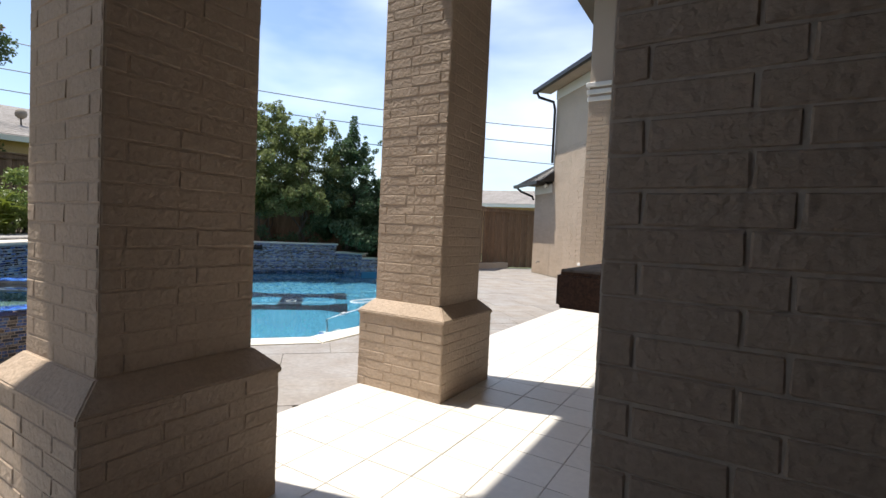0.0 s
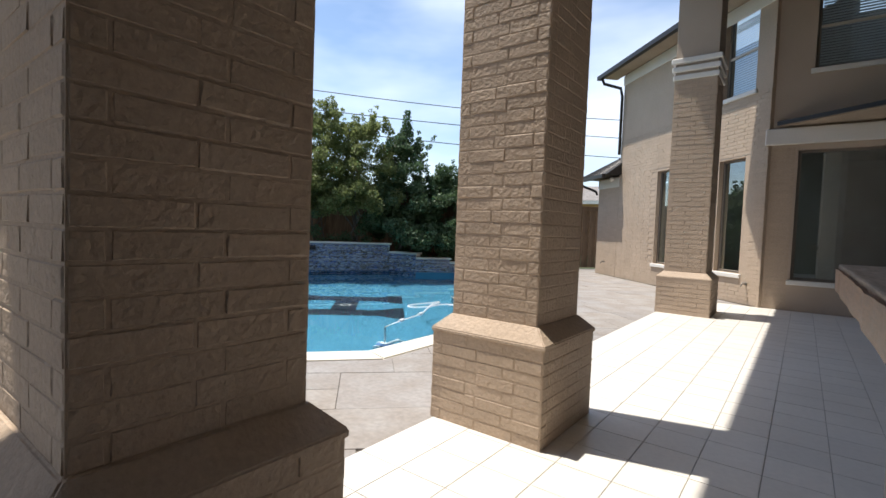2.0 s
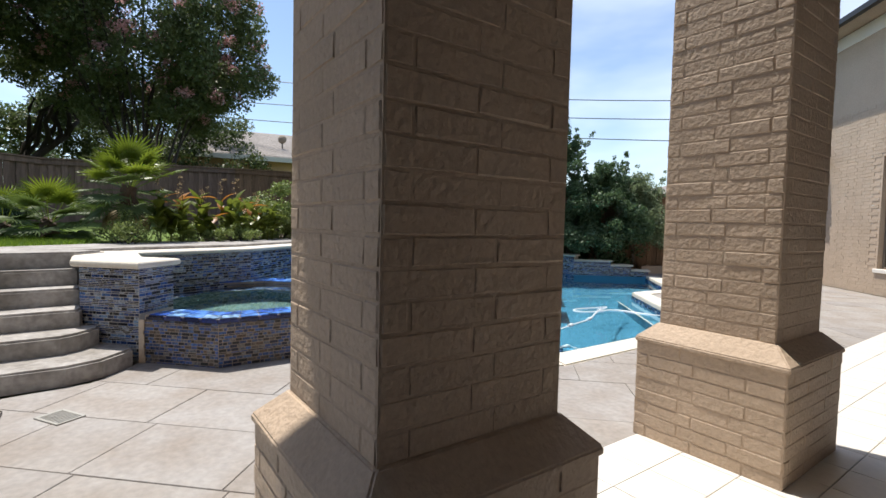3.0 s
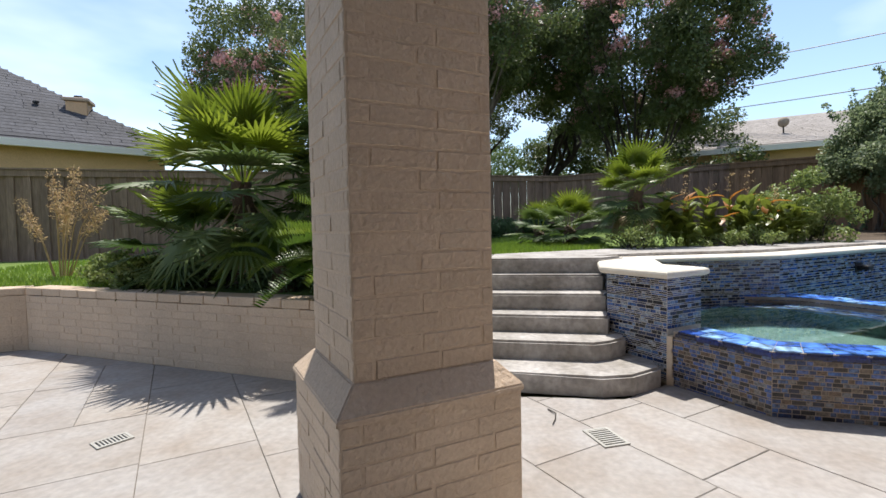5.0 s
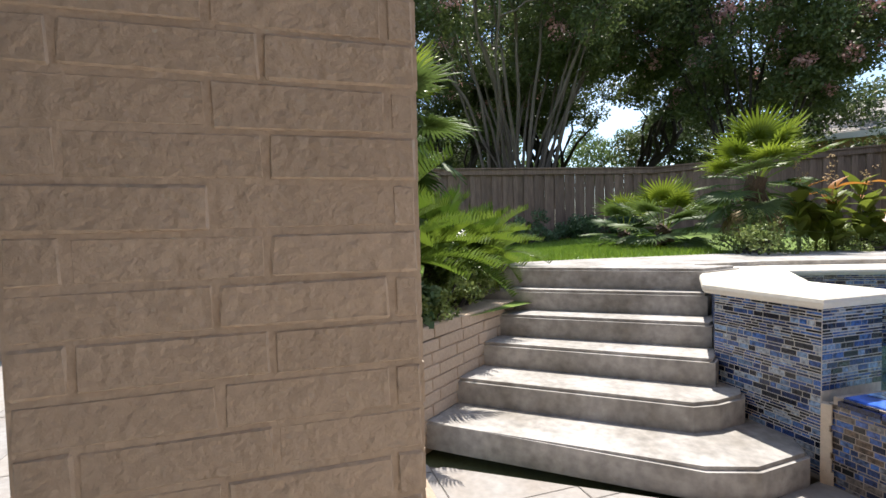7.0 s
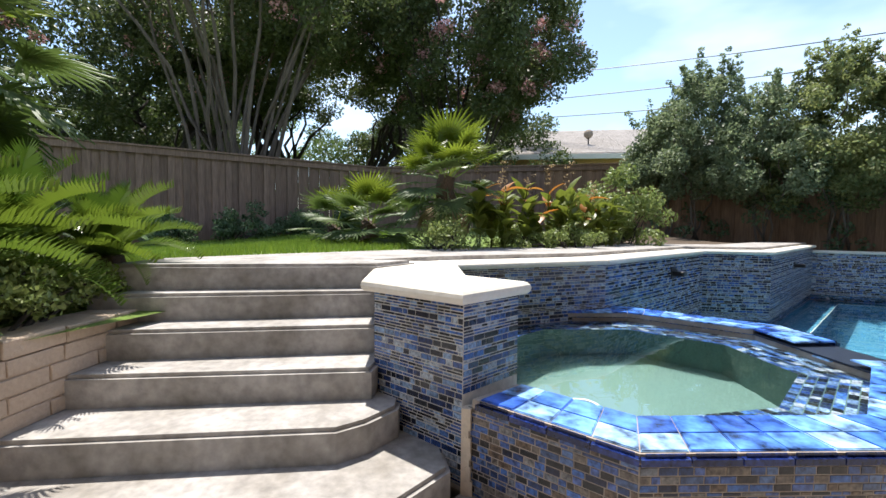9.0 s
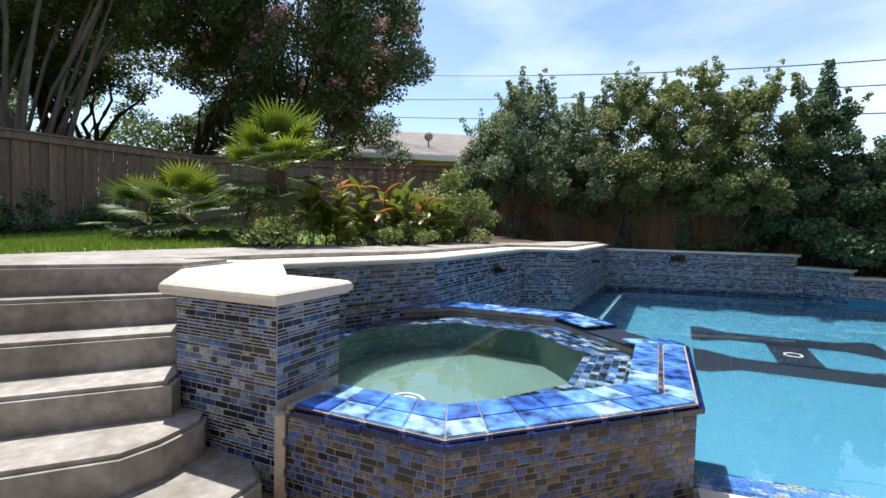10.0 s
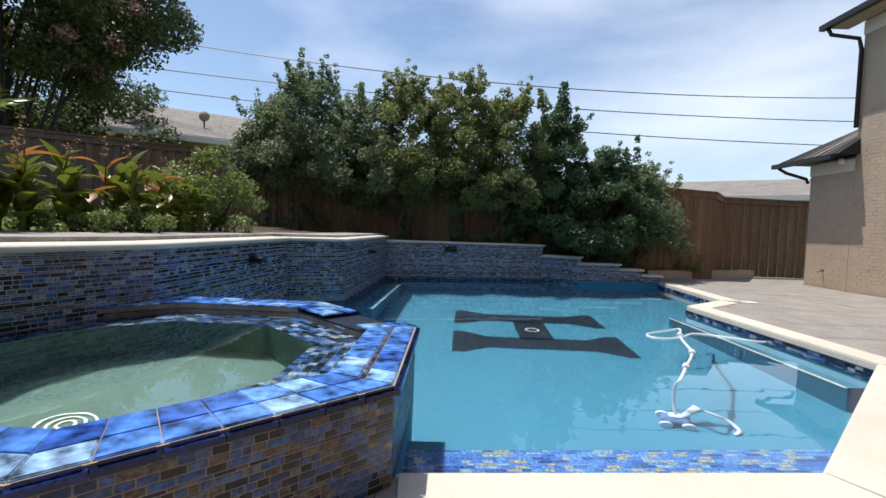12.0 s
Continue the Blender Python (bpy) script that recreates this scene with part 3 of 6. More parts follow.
def put_piece(name, me, parent, at, yaw, sx=1.0):
    ob = new(name, me)
    ob.parent = parent
    m = pose(*at, 0, 0, yaw)
    ob.matrix_local = m @ Matrix.Diagonal((sx, 1, 1, 1))
    return ob


def clad(parent, a, b, z0, z1, rows, lens, seed, mat_piece, mat_stuff, limit):
    """Tiles on the right-hand side of a-b: the first ones as pieces, the others joined."""
    a, b = Vector(a), Vector(b)
    d = b - a
    L_ = d.length
    d.normalize()
    yaw = math.degrees(math.atan2(d.y, d.x))
    n = Vector((d.y, -d.x))
    rng = random.Random(seed)
    rest, k = bmesh.new(), 0
    for x0, q0, x1, q1 in mosaic_cells(L_, z0, z1, rows, lens, rng):
        k += 1
        c = a + d * (x0 + x1) / 2 + n * 0.0022
        if k <= limit:
            w = round((x1 - x0) / 0.02) * 0.02
            me = unit_piece("tile", (w, 0.006, round(q1 - q0, 3)), 0.0, mat_piece)
            put_piece("tile", me, parent, (c.x, c.y, (q0 + q1) / 2), yaw, (x1 - x0) / w)
        else:
            m = pose(c.x, c.y, (q0 + q1) / 2, 0, 0, yaw)
            box(rest, -(x1 - x0) / 2, 0, -(q1 - q0) / 2, (x1 - x0) / 2, 0.006, (q1 - q0) / 2, m=m)
    if len(rest.verts):
        tagged(part("mosaic", rest, mat_stuff, parent), kind="stuff")


SPA_W = Vector((-5.94, 0.57))
clad(spa, OCT[0], OCT[1], 0.0, RIM - 0.045, MID, MIDL, 1, M_MOS_EARTH_O, M_MOS_EARTH, 190)
clad(spa, tuple(SPA_W), OCT[0], 0.0, RIM - 0.045, MID, MIDL, 2, M_MOS_EARTH_O, M_MOS_EARTH, 100)
clad(spa, OCT[1], OCT[2], -0.3, RIM - 0.045, MID, MIDL, 3, M_MOS_EARTH_O, M_MOS_EARTH, 0)
clad(spa, OCT[2], OCT[3], -0.3, RIM - 0.1, MID, MIDL, 4, M_MOS_EARTH_O, M_MOS_EARTH, 0)
clad(spa, OCT[3], OCT[4], -0.3, RIM - 0.045, MID, MIDL, 5, M_MOS_EARTH_O, M_MOS_EARTH, 0)
ii = octagon(1.175)
for i in range(8):
    mb = mosaic_run(bmesh.new(), ii[(i + 1) % 8], ii[i], 0.32, RIM - 0.04, MID, MIDL, 30 + i)
    tagged(part("inner_mosaic", mb, M_MOS_BLUE, spa), kind="stuff")

# glazed rim tiles, two rows with a bullnose edge; a notch lets the water spill over
rin, rout = octagon(1.15), octagon(OCT_A + 0.02)
M_RIM_GROUT = material("rim_grout", (0.40, 0.33, 0.27), 0.8, stain=0.3, stain_scale=6, bump=0.2, space="World")
ro_ = octagon(OCT_A + 0.005)
for i in range(8):
    j = (i + 1) % 8
    i0, o0 = (Vector(rin[i]).lerp(Vector(rin[j]), 0.4), Vector(ro_[i]).lerp(Vector(ro_[j]), 0.4)) if i == 7 else (rin[i], ro_[i])
    part("rim_bed", prismed([tuple(i0), tuple(o0), ro_[j], rin[j]], RIM - 0.045, RIM - (0.055 if i == 2 else 0.008) + (0.02 if i == 2 else 0)), M_NAVY if i == 2 else M_RIM_GROUT, spa)


def rim_tile(name, i, f0, f1, x0, x1, z0, z1, mat, bev=0.004):
    pts = []
    for ff, xx in ((f0, x0), (f1, x0), (f1, x1), (f0, x1)):
        A_, B_ = Vector(rin[i]).lerp(Vector(rout[i]), ff), Vector(rin[(i + 1) % 8]).lerp(Vector(rout[(i + 1) % 8]), ff)
        pts.append(tuple(A_.lerp(B_, xx)))
    if area(pts) < 0:
        pts = pts[::-1]
    return part(name, prismed(pts, z0, z1, bev), mat, spa)


for i in (7, 0, 1, 2, 3, 4):
    n_t = 7
    x_from = {7: 0.42}.get(i, 0.0)
    for k in range(n_t):
        x0, x1 = k / n_t + 0.002, (k + 1) / n_t - 0.002
        if x1 < x_from + 0.02:
            continue
        if i == 2 and k in (1, 3):
            continue                                   # spill notches
        z1 = RIM - 0.05 if (i == 2 and k == 2) else RIM
        zz = RIM - 0.06 if z1 < RIM else RIM - 0.012
        rim_tile("rim_tile", i, 0.0, 0.49 if i != 1 else 0.43, x0, x1, zz, z1, M_RIM)
        rim_tile("rim_tile", i, 0.501 if i != 1 else 0.53, 0.92, x0, x1, zz, z1, M_RIM)
        rim_tile("edge_tile", i, 0.93, 1.035, x0, x1, RIM - 0.04, z1 - 0.003, M_BULL, 0.014)
        if i == 1:
            for s_ in range(5):
                u0 = x0 + (x1 - x0) * s_ / 5
                rim_tile("strip_tile", i, 0.445, 0.515, u0 + 0.002, u0 + (x1 - x0) / 5 - 0.002, zz, z1 - 0.002, M_MOS_EARTH_O, 0.002)

# ---- pier with cap between steps and spa ----
pier = thing("spa_pier", "mosaic clad pier with a cream stone cap", "pier", kind="structure")
PIER = [(-5.945, 0.545), (-6.245, 0.845), (-6.50, 0.60), (-7.45, 0.56), (-7.45, 0.11), (-6.38, 0.11)]
part("core", prismed(PIER, 0, 0.85), M_MOS_GROUT, pier)
CAPP = [(-5.865, 0.535), (-6.255, 0.915), (-6.56, 0.62), (-7.62, 0.62), (-7.62, 0.02), (-6.34, 0.04)]
part("cap", bullnose(CAPP, 0.845, 0.912), M_CAP, pier, "cream cast stone cap with rounded edge")
clad(pier, PIER[5], PIER[0], 0.02, 0.85, FINE, FINEL, 6, M_MOS_BLUE_O, M_MOS_BLUE, 150)
clad(pier, PIER[0], PIER[1], RIM, 0.85, FINE, FINEL, 7, M_MOS_BLUE_O, M_MOS_BLUE, 140)
clad(pier, PIER[4], PIER[5], 0.0, 0.85, FINE, FINEL, 8, M_MOS_BLUE_O, M_MOS_BLUE, 0)
clad(pier, PIER[1], PIER[2], RIM - 0.1, 0.85, FINE, FINEL, 9, M_MOS_BLUE_O, M_MOS_BLUE, 0)
clad(pier, PIER[2], PIER[3], 0.3, 0.85, FINE, FINEL, 10, M_MOS_BLUE_O, M_MOS_BLUE, 0)
strip = bmesh.new()
for k in range(12):                          # ragged trowelled edge
    z0_, z1_ = k * (RIM - 0.05) / 12, (k + 1) * (RIM - 0.05) / 12
    w0 = 0.02 + 0.016 * noise.noise(Vector((k * 0.7, 3.1, 0.0))) + 0.012 * max(0.0, 1 - k / 4)
    prism(strip, [(-5.918, 0.538), (-5.918 + w0 * 0.55, 0.556 + w0), (-5.955, 0.60), (-5.965, 0.55)], z0_, z1_)
part("plaster_strip", strip, M_CREAM, pier, "bare cream plaster strip")

# ---- brick work ----
BL, BH, JT = 0.2775, 0.0787, 0.0065
M_BRICK_ST = material("painted_brick_joined", TAN, 0.72, grain=0.10, grain_scale=55, stain=0.10, stain_scale=2.2, bump=0.75, bump_scale=38, per_island=0.05, space="World")


def brick_face(parent, a, b, z0, z1, mat_piece, mat_stuff, first=0, single=None, proud=0.0032, skip=None):
    """Running-bond bricks on the right-hand side of a-b; single: z up to which they are pieces."""
    a, b = Vector(a), Vector(b)
    d = b - a
    L_ = d.length
    d.normalize()
    yaw = math.degrees(math.atan2(d.y, d.x))
    n = Vector((d.y, -d.x))
    rest = bmesh.new()
    rows = max(1, round((z1 - z0) / BH))
    bh = (z1 - z0) / rows
    rng = random.Random(int(abs(a.x * 971 + a.y * 131 + z0 * 17) * 10))
    for r in range(rows):
        x = -BL * (0.71 if (r + first) % 2 else 0.0)
        z = z0 + (r + 0.5) * bh
        while x < L_ - 0.02:
            x0, x1 = max(x, 0.0), min(x + BL, L_)
            x += BL
            if x1 - x0 < 0.03 or (skip and skip(x0, x1, z)):
                continue
            w, c = x1 - x0 - JT, a + d * (x0 + x1) / 2 + n * (proud + rng.uniform(-0.0024, 0.0012))
            if single is not None and z < single:
                me = unit_piece("brick", (round(w, 3), 0.03, round(bh - JT, 4)), 0.0045, mat_piece, rng.randrange(1, 7))
                ob = put_piece("brick", me, parent, (c.x, c.y, z + rng.uniform(-0.001, 0.001)), yaw + rng.uniform(-0.25, 0.25))
            else:
                box(rest, -w / 2, 0, -(bh - JT) / 2, w / 2, 0.03, (bh - JT) / 2, m=pose(c.x, c.y, z, 0, 0, yaw))
    if len(rest.verts):
        tagged(part("brickwork", rest, mat_stuff, parent), kind="stuff")
    else:
        rest.free()


def column(at, turn, singles, label, ztop=6.25, band=False, relief=0.004, s=0.318, p=0.41):
    e = thing("porch_column", label, "column", (*at, 0), turn, group="porch columns", kind="structure")
    ztop_b = 3.95 if band else ztop
    part("shaft_core", boxed(-s, -s, 0.6, s, s, ztop), M_BRICK_J if not band else M_STUCCO, e)
    part("plinth_core", boxed(-p, -p, 0, p, p, 0.615), M_BRICK_J, e)
    bm = bmesh.new()
    v = []
    for hw, z in ((p + 0.012, 0.60), (p + 0.012, 0.628), (s + 0.008, 0.722), (s - 0.02, 0.722)):
        v.append([bm.verts.new((x * hw, y * hw, z)) for x, y in ((-1, -1), (1, -1), (1, 1), (-1, 1))])
    for k in range(3):
        for i in range(4):
            bm.faces.new((v[k][i], v[k][(i + 1) % 4], v[k + 1][(i + 1) % 4], v[k + 1][i]))
    bm.faces.new(v[0][::-1])
    bmesh.ops.bevel(bm, geom=[q for q in bm.edges if not q.is_boundary], offset=0.006, segments=2, affect="EDGES", clamp_overlap=True)
    part("water_table", bm, M_BRICK, e, "sloped painted shoulder")
    cs, cp = [(-s, -s), (s, -s), (s, s), (-s, s)], [(-p, -p), (p, -p), (p, p), (-p, p)]
    for i in range(4):
        lim = singles.get(i)
        brick_face(e, cs[i], cs[(i + 1) % 4], 0.72, ztop_b, M_BRICK, M_BRICK_ST, i, lim, relief)
        brick_face(e, cp[i], cp[(i + 1) % 4], 0.0, 0.605, M_BRICK, M_BRICK_ST, i + 1, 0.6 if lim else None, relief)
    if band:
        for k in range(3):
            z = 3.94 + 0.135 * k
            w = s + 0.03 + 0.015 * k
            part("band", boxed(-w, -w, z, w, w, z + 0.085, 0.012), M_WHITE, e, "white moulded band")
    return e


column((-2.238, 1.122), 0, {0: 3.0, 1: 3.0}, "tan painted brick porch column on a wider plinth")
column((-2.238, 3.455), 0, {0: 3.4, 1: 3.4}, "tan painted brick porch column beside the pool deck")
column((-3.81, -0.86), 45, {1: 3.0, 0: 3.0}, "tan painted brick porch column turned to the deck corner", relief=0.0034, s=0.304, p=0.386)
column((-2.225, 9.65), 0, {}, "tan brick porch column with white bands near the house", band=True, relief=0.009)

# ---- porch ----
TP, TX, TY = 0.313, -0.764, 3.31
PORCH = [(-2.62, 1.0), (-3.88, -0.26), (-3.81, -0.9), (-3.0, -1.55), (3, -1.75), (3, 11.48), (-2.62, 11.48)]
floor = tagged(obj("floor", prismed(PORCH, -0.05, -0.003), M_GROUT), "porch floor of square off-white ceramic tiles", "floor", kind="structure")
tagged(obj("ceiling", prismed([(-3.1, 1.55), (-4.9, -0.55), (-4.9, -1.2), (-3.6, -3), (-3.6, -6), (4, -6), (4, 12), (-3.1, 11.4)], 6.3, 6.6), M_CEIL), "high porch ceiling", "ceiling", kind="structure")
# two unseen walls, added to keep light off the fireplace and columns
tagged(obj("wall_south", boxed(-1.75, -1.6, 0, 3.0, -1.35, 6.3), M_CLOSE), "unseen dark wall added behind the porch to block light", "wall", kind="structure")
tagged(obj("wall_east", boxed(2.0, -1.35, 0, 2.25, 11.5, 6.3), M_CLOSE), "unseen dark wall added along the porch to block light", "wall", kind="structure")

# ---- fireplace ----
fire = thing("outdoor_fireplace", "cream painted brick outdoor fireplace breast", "fireplace", kind="structure")
part("core", boxed(-0.255, 1.115, 0, 1.995, 3.78, 6.3), M_CREAM, fire)
M_CREAM_ST = material("cream_brick_joined", (0.62, 0.525, 0.42), 0.7, grain=0.1, stain=0.15, stain_scale=3, bump=0.6, bump_scale=35, per_island=0.05, space="World")
brick_face(fire, (-0.255, 1.115), (0.9, 1.115), 0.0, 3.3, M_BRICK, M_BRICK_ST, 0, 3.0, 0.006)
brick_face(fire, (-0.255, 3.78), (-0.255, 1.115), 0.0, 3.6, M_CREAM, M_CREAM_ST, 0, 2.0, 0.002)
mant = thing("mantel_shelf", "dark stained heavy timber mantel with a paler top", "mantel")
mb_ = bmesh.new()
box(mb_, -0.515, 1.60, 1.06, -0.262, 3.62, 1.186)
bmesh.ops.subdivide_edges(mb_, edges=[e for e in mb_.edges if abs(e.verts[0].co.y - e.verts[1].co.y) > 1], cuts=24)
for v in mb_.verts:
    if v.co.x < -0.4:
        v.co.x += noise.noise(v.co * 7) * 0.008
    v.co.z += noise.noise(v.co * 5 + Vector((3, 1, 2))) * 0.006
bmesh.ops.bevel(mb_, geom=[e for e in mb_.edges if abs(e.calc_face_angle(0)) > 1.0], offset=0.012, segments=2, affect="EDGES", clamp_overlap=True)
part("beam", mb_, M_WOOD_DARK, mant)
# top face in a paler grey brown than the beam
M_MANTEL_TOP = material("paler_board", (0.30, 0.24, 0.19), 0.8, grain=0.25, grain_scale=9, stain=0.3, stain_scale=4, bump=0.2, stretch=(10, 1, 10))
part("top_board", boxed(-0.505, 1.612, 1.178, -0.262, 3.61, 1.196, 0.004), M_MANTEL_TOP, mant, "paler grey brown top face")
part("peg", boxed(-0.33, 1.594, 1.128, -0.316, 1.606, 1.137, 0.003), M_WHITE, mant, "pale knot on the beam end")

# ---- retaining walls ----
def bed_wall(name, a, b, z1, single, label, proud=0.0045):
    e = thing(name, label, "retaining wall", kind="structure")
    part("core", run(a, b, 0.24, -0.04, z1 - 0.09, side=0.12), M_BRICK_J, e)
    brick_face(e, a, b, 0.0, z1 - 0.082, M_BRICK, M_BRICK_ST, 0, single, proud)
    d = (Vector(b) - Vector(a))
    L_ = d.length
    d.normalize()
    n = Vector((-d.y, d.x))
    yaw = math.degrees(math.atan2(d.y, d.x))
    k = int(L_ / 0.2775)
    for i in range(k):
        c = Vector(a) + d * (i + 0.5) * L_ / k - n * proud * 0.8
        me = unit_piece("cap_brick", (round(L_ / k - 0.006, 3), 0.25, 0.079), 0.006, M_BRICK, 1 + i % 5)
        put_piece("cap_brick", me, e, (c.x, c.y, z1 - 0.041), yaw)
    return e


bed_wall("bed_wall", (-5.50, -6.05), (-5.22, -1.40), 0.70, 0.7, "tan painted brick retaining wall round the planting bed")
bed_wall("bed_wall", (-3.0, -9.2), (-5.50, -6.05), 0.702, None, "tan painted brick retaining wall beside the deck")
bed_wall("bed_wall", (-5.22, -1.40), (-6.76, -1.24), 0.704, 0.8, "sunlit brick bed wall beside the garden steps", 0.011)

# ---- house ----
HU = Vector((-1, 1)).normalized()
H0 = Vector((-1.28, 11.45))


def hp(u, out=0.0):
    p = H0 + HU * u + Vector((-1, -1)).normalized() * out
    return (p.x, p.y)


def wall_with_openings(a, b, thick, z0, z1, holes):
    """A wall whose outer face runs from a to b (outside on the right-hand side); holes: (u0, u1, z0, z1)."""
    a, b = Vector(a), Vector(b)
    L_ = (b - a).length
    yaw = math.degrees(math.atan2((b - a).y, (b - a).x))
    us = sorted({0.0, L_, *(h[0] for h in holes), *(h[1] for h in holes)})
    zs = sorted({z0, z1, *(h[2] for h in holes), *(h[3] for h in holes)})
    bm = bmesh.new()
    m = pose(a.x, a.y, 0, 0, 0, yaw)
    for i in range(len(us) - 1):
        for j in range(len(zs) - 1):
            cu, cz = (us[i] + us[i + 1]) / 2, (zs[j] + zs[j + 1]) / 2
            if not any(h[0] < cu < h[1] and h[2] < cz < h[3] for h in holes):
                box(bm, us[i], 0, zs[j], us[i + 1], thick, zs[j + 1], m=m)
    bmesh.ops.remove_doubles(bm, verts=bm.verts[:], dist=0.0005)
    seen = {}
    for f in bm.faces:
        seen.setdefault(tuple(round(c, 3) for c in f.calc_center_median()), []).append(f)
    bmesh.ops.delete(bm, geom=[f for fs in seen.values() if len(fs) > 1 for f in fs], context="FACES")
    return bm


M_FRAME = material("bronze_window_frame", (0.20, 0.17, 0.14), 0.5, 0.2, grain=0.05, stain=0.05, bump=0.0)
M_FRAME_L = material("almond_window_frame", (0.55, 0.50, 0.42), 0.5, grain=0.05, stain=0.05, bump=0.0)
M_BLIND = material("white_blind", (0.82, 0.83, 0.84), 0.6, grain=0.02, stain=0.03, bump=0.0)
M_ROOM = material("dim_room", (0.36, 0.37, 0.36), 0.9, bump=0.1)
M_GREY_BRICK = material("soffit", (0.42, 0.34, 0.26), 0.8, bump=0.1, space="World")


def window(name, a, yaw, w, z0, z1, frame_mat, label, blinds=False, sash=False, depth=0.10):
    """Outer lower corner a, width w to the wall's own +x; room side +y."""
    e = thing(name, label, "window", (*a, 0), yaw, kind="structure")
    fw = 0.05
    for n_, bx in (("frame", (0, depth, z0, fw, depth + 0.06, z1)), ("frame", (w - fw, depth, z0, w, depth + 0.06, z1)), ("frame", (fw, depth, z1 - fw, w - fw, depth + 0.06, z1)), ("frame", (fw, depth, z0, w - fw, depth + 0.06, z0 + fw))):
        part(n_, boxed(*bx, 0.006), frame_mat, e)
    if sash:
        zm = (z0 + z1) / 2
        part("meeting_rail", boxed(fw, depth + 0.005, zm - 0.025, w - fw, depth + 0.05, zm + 0.025, 0.004), M_FRAME_L, e)
    pane = part("pane", boxed(fw, depth + 0.028, z0 + fw, w - fw, depth + 0.034, z1 - fw), M_GLASS, e)
    pane.visible_shadow = False
    part("sill", boxed(-0.06, -0.05, z0 - 0.09, w + 0.06, depth + 0.06, z0 - 0.002, 0.01), M_WHITE, e, "white sill")
    if blinds:
        nb = int((z1 - z0 - 0.12) / 0.05)
        me = None
        for k in range(nb):
            z = z0 + 0.07 + k * 0.05
            if me is None:
                s_ = part("slat", boxed(fw + 0.01, -0.022, -0.0015, w - fw - 0.01, 0.022, 0.0015), M_BLIND, e)
                me = s_.data
            else:
                s_ = new("slat", me)
                s_.parent = e
            s_.matrix_local = pose(0, depth + 0.11, z, 58)
    return e


W1, W2, WU = (3.0, 3.62, 0.58, 3.02), (0.56, 1.30, 0.60, 2.97), (0.42, 1.34, 4.28, 6.0)
A0, A1 = hp(5.62), hp(0)
LW = 5.62


def flip(o):
    return (LW - o[1], LW - o[0], o[2], o[3])


house = thing("house", "two-storey tan brick and stucco house with dark gutters", "house", kind="structure")
part("wall", wall_with_openings(A0, A1, 0.25, 0, 6.15, [flip(W1), flip(W2), flip(WU)]), M_BRICK_FAR, house)
skip_w = lambda x0, x1, z: any(h[0] - 0.02 < x1 and h[1] + 0.02 > x0 and h[2] - 0.05 < z < h[3] + 0.05 for h in (flip(W1), flip(W2), flip(WU)))
brick_face(house, A0, A1, 0.0, 4.2, M_BRICK_FAR, M_BRICK_FAR, 0, None, 0.008, skip_w)
yh = math.degrees(math.atan2(A1[1] - A0[1], A1[0] - A0[0]))
for i, (o, sash, bl) in enumerate(((W1, False, False), (W2, False, False), (WU, True, True))):
    f_ = flip(o)
    p = Vector(A0) + (Vector(A1) - Vector(A0)).normalized() * f_[0]
    window("window_%d" % (i + 1), tuple(p), yh, f_[1] - f_[0], o[2], o[3], M_FRAME, "tall bronze framed window with a white sill" if not bl else "upper sash window with white blinds", bl, sash)
# bay wall facing the porch
BAYW, BAYU = (0.46, 1.95, 0.58, 3.0), (0.62, 1.75, 4.46, 6.0)
part("bay_wall", wall_with_openings((-1.28, 11.5), (2.3, 11.5), 0.25, 0, 6.3, [BAYW, BAYU]), M_STUCCO, house, "smooth stucco upper wall")
brick_face(house, (-1.28, 11.5), (-0.86, 11.5), 0.0, 3.05, M_BRICK_FAR, M_BRICK_FAR, 0, None, 0.008)
part("lintel", boxed(-1.34, 11.40, 3.10, 2.3, 11.5, 3.40, 0.015), M_WHITE, house, "broad white lintel band")
part("awning_soffit", prismed([(-1.13, 11.44), (0.24, 10.48), (1.0, 9.95), (1.9, 9.95), (1.9, 11.49), (-1.13, 11.49)], 3.44, 3.50), M_GREY_BRICK, house)
part("awning_fascia", run((-1.15, 11.44), (0.99, 9.935), 0.03, 3.46, 3.53, side=-0.02), M_DARK_METAL, house, "thin dark edge of the bay soffit")
window("window_4", (-0.82, 11.5), 0, 1.49, 0.58, 3.0, M_FRAME, "wide fixed bay window reflecting the porch")
window("window_5", (-0.66, 11.5), 0, 1.13, 4.46, 6.0, M_FRAME, "upper sash window with white blinds over the porch", True, True)
part("room_back", boxed(-1.2, 14.2, 0.0, 2.3, 14.4, 6.3), M_ROOM, house)
part("room_floor", prismed([(-1.2, 11.8), (2.3, 11.8), (2.3, 14.2), (-1.2, 14.2)], 0.1, 0.2), M_ROOM, house)
part("room_side", boxed(2.3, 11.6, 0, 2.5, 14.4, 6.3), M_ROOM, house)
part("room_ceiling", prismed([(-1.2, 11.8), (2.3, 11.8), (2.3, 14.2), (-1.2, 14.2)], 3.1, 3.3), M_ROOM, house)
q = [hp(0.1, -0.3), hp(5.5, -0.3), hp(5.5, -0.5), hp(0.1, -0.5)]
part("inner_wall", prismed([hp(0, -1.6), hp(5.6, -1.6), hp(5.6, -1.75), hp(0, -1.75)], 0, 6.1), M_ROOM, house)
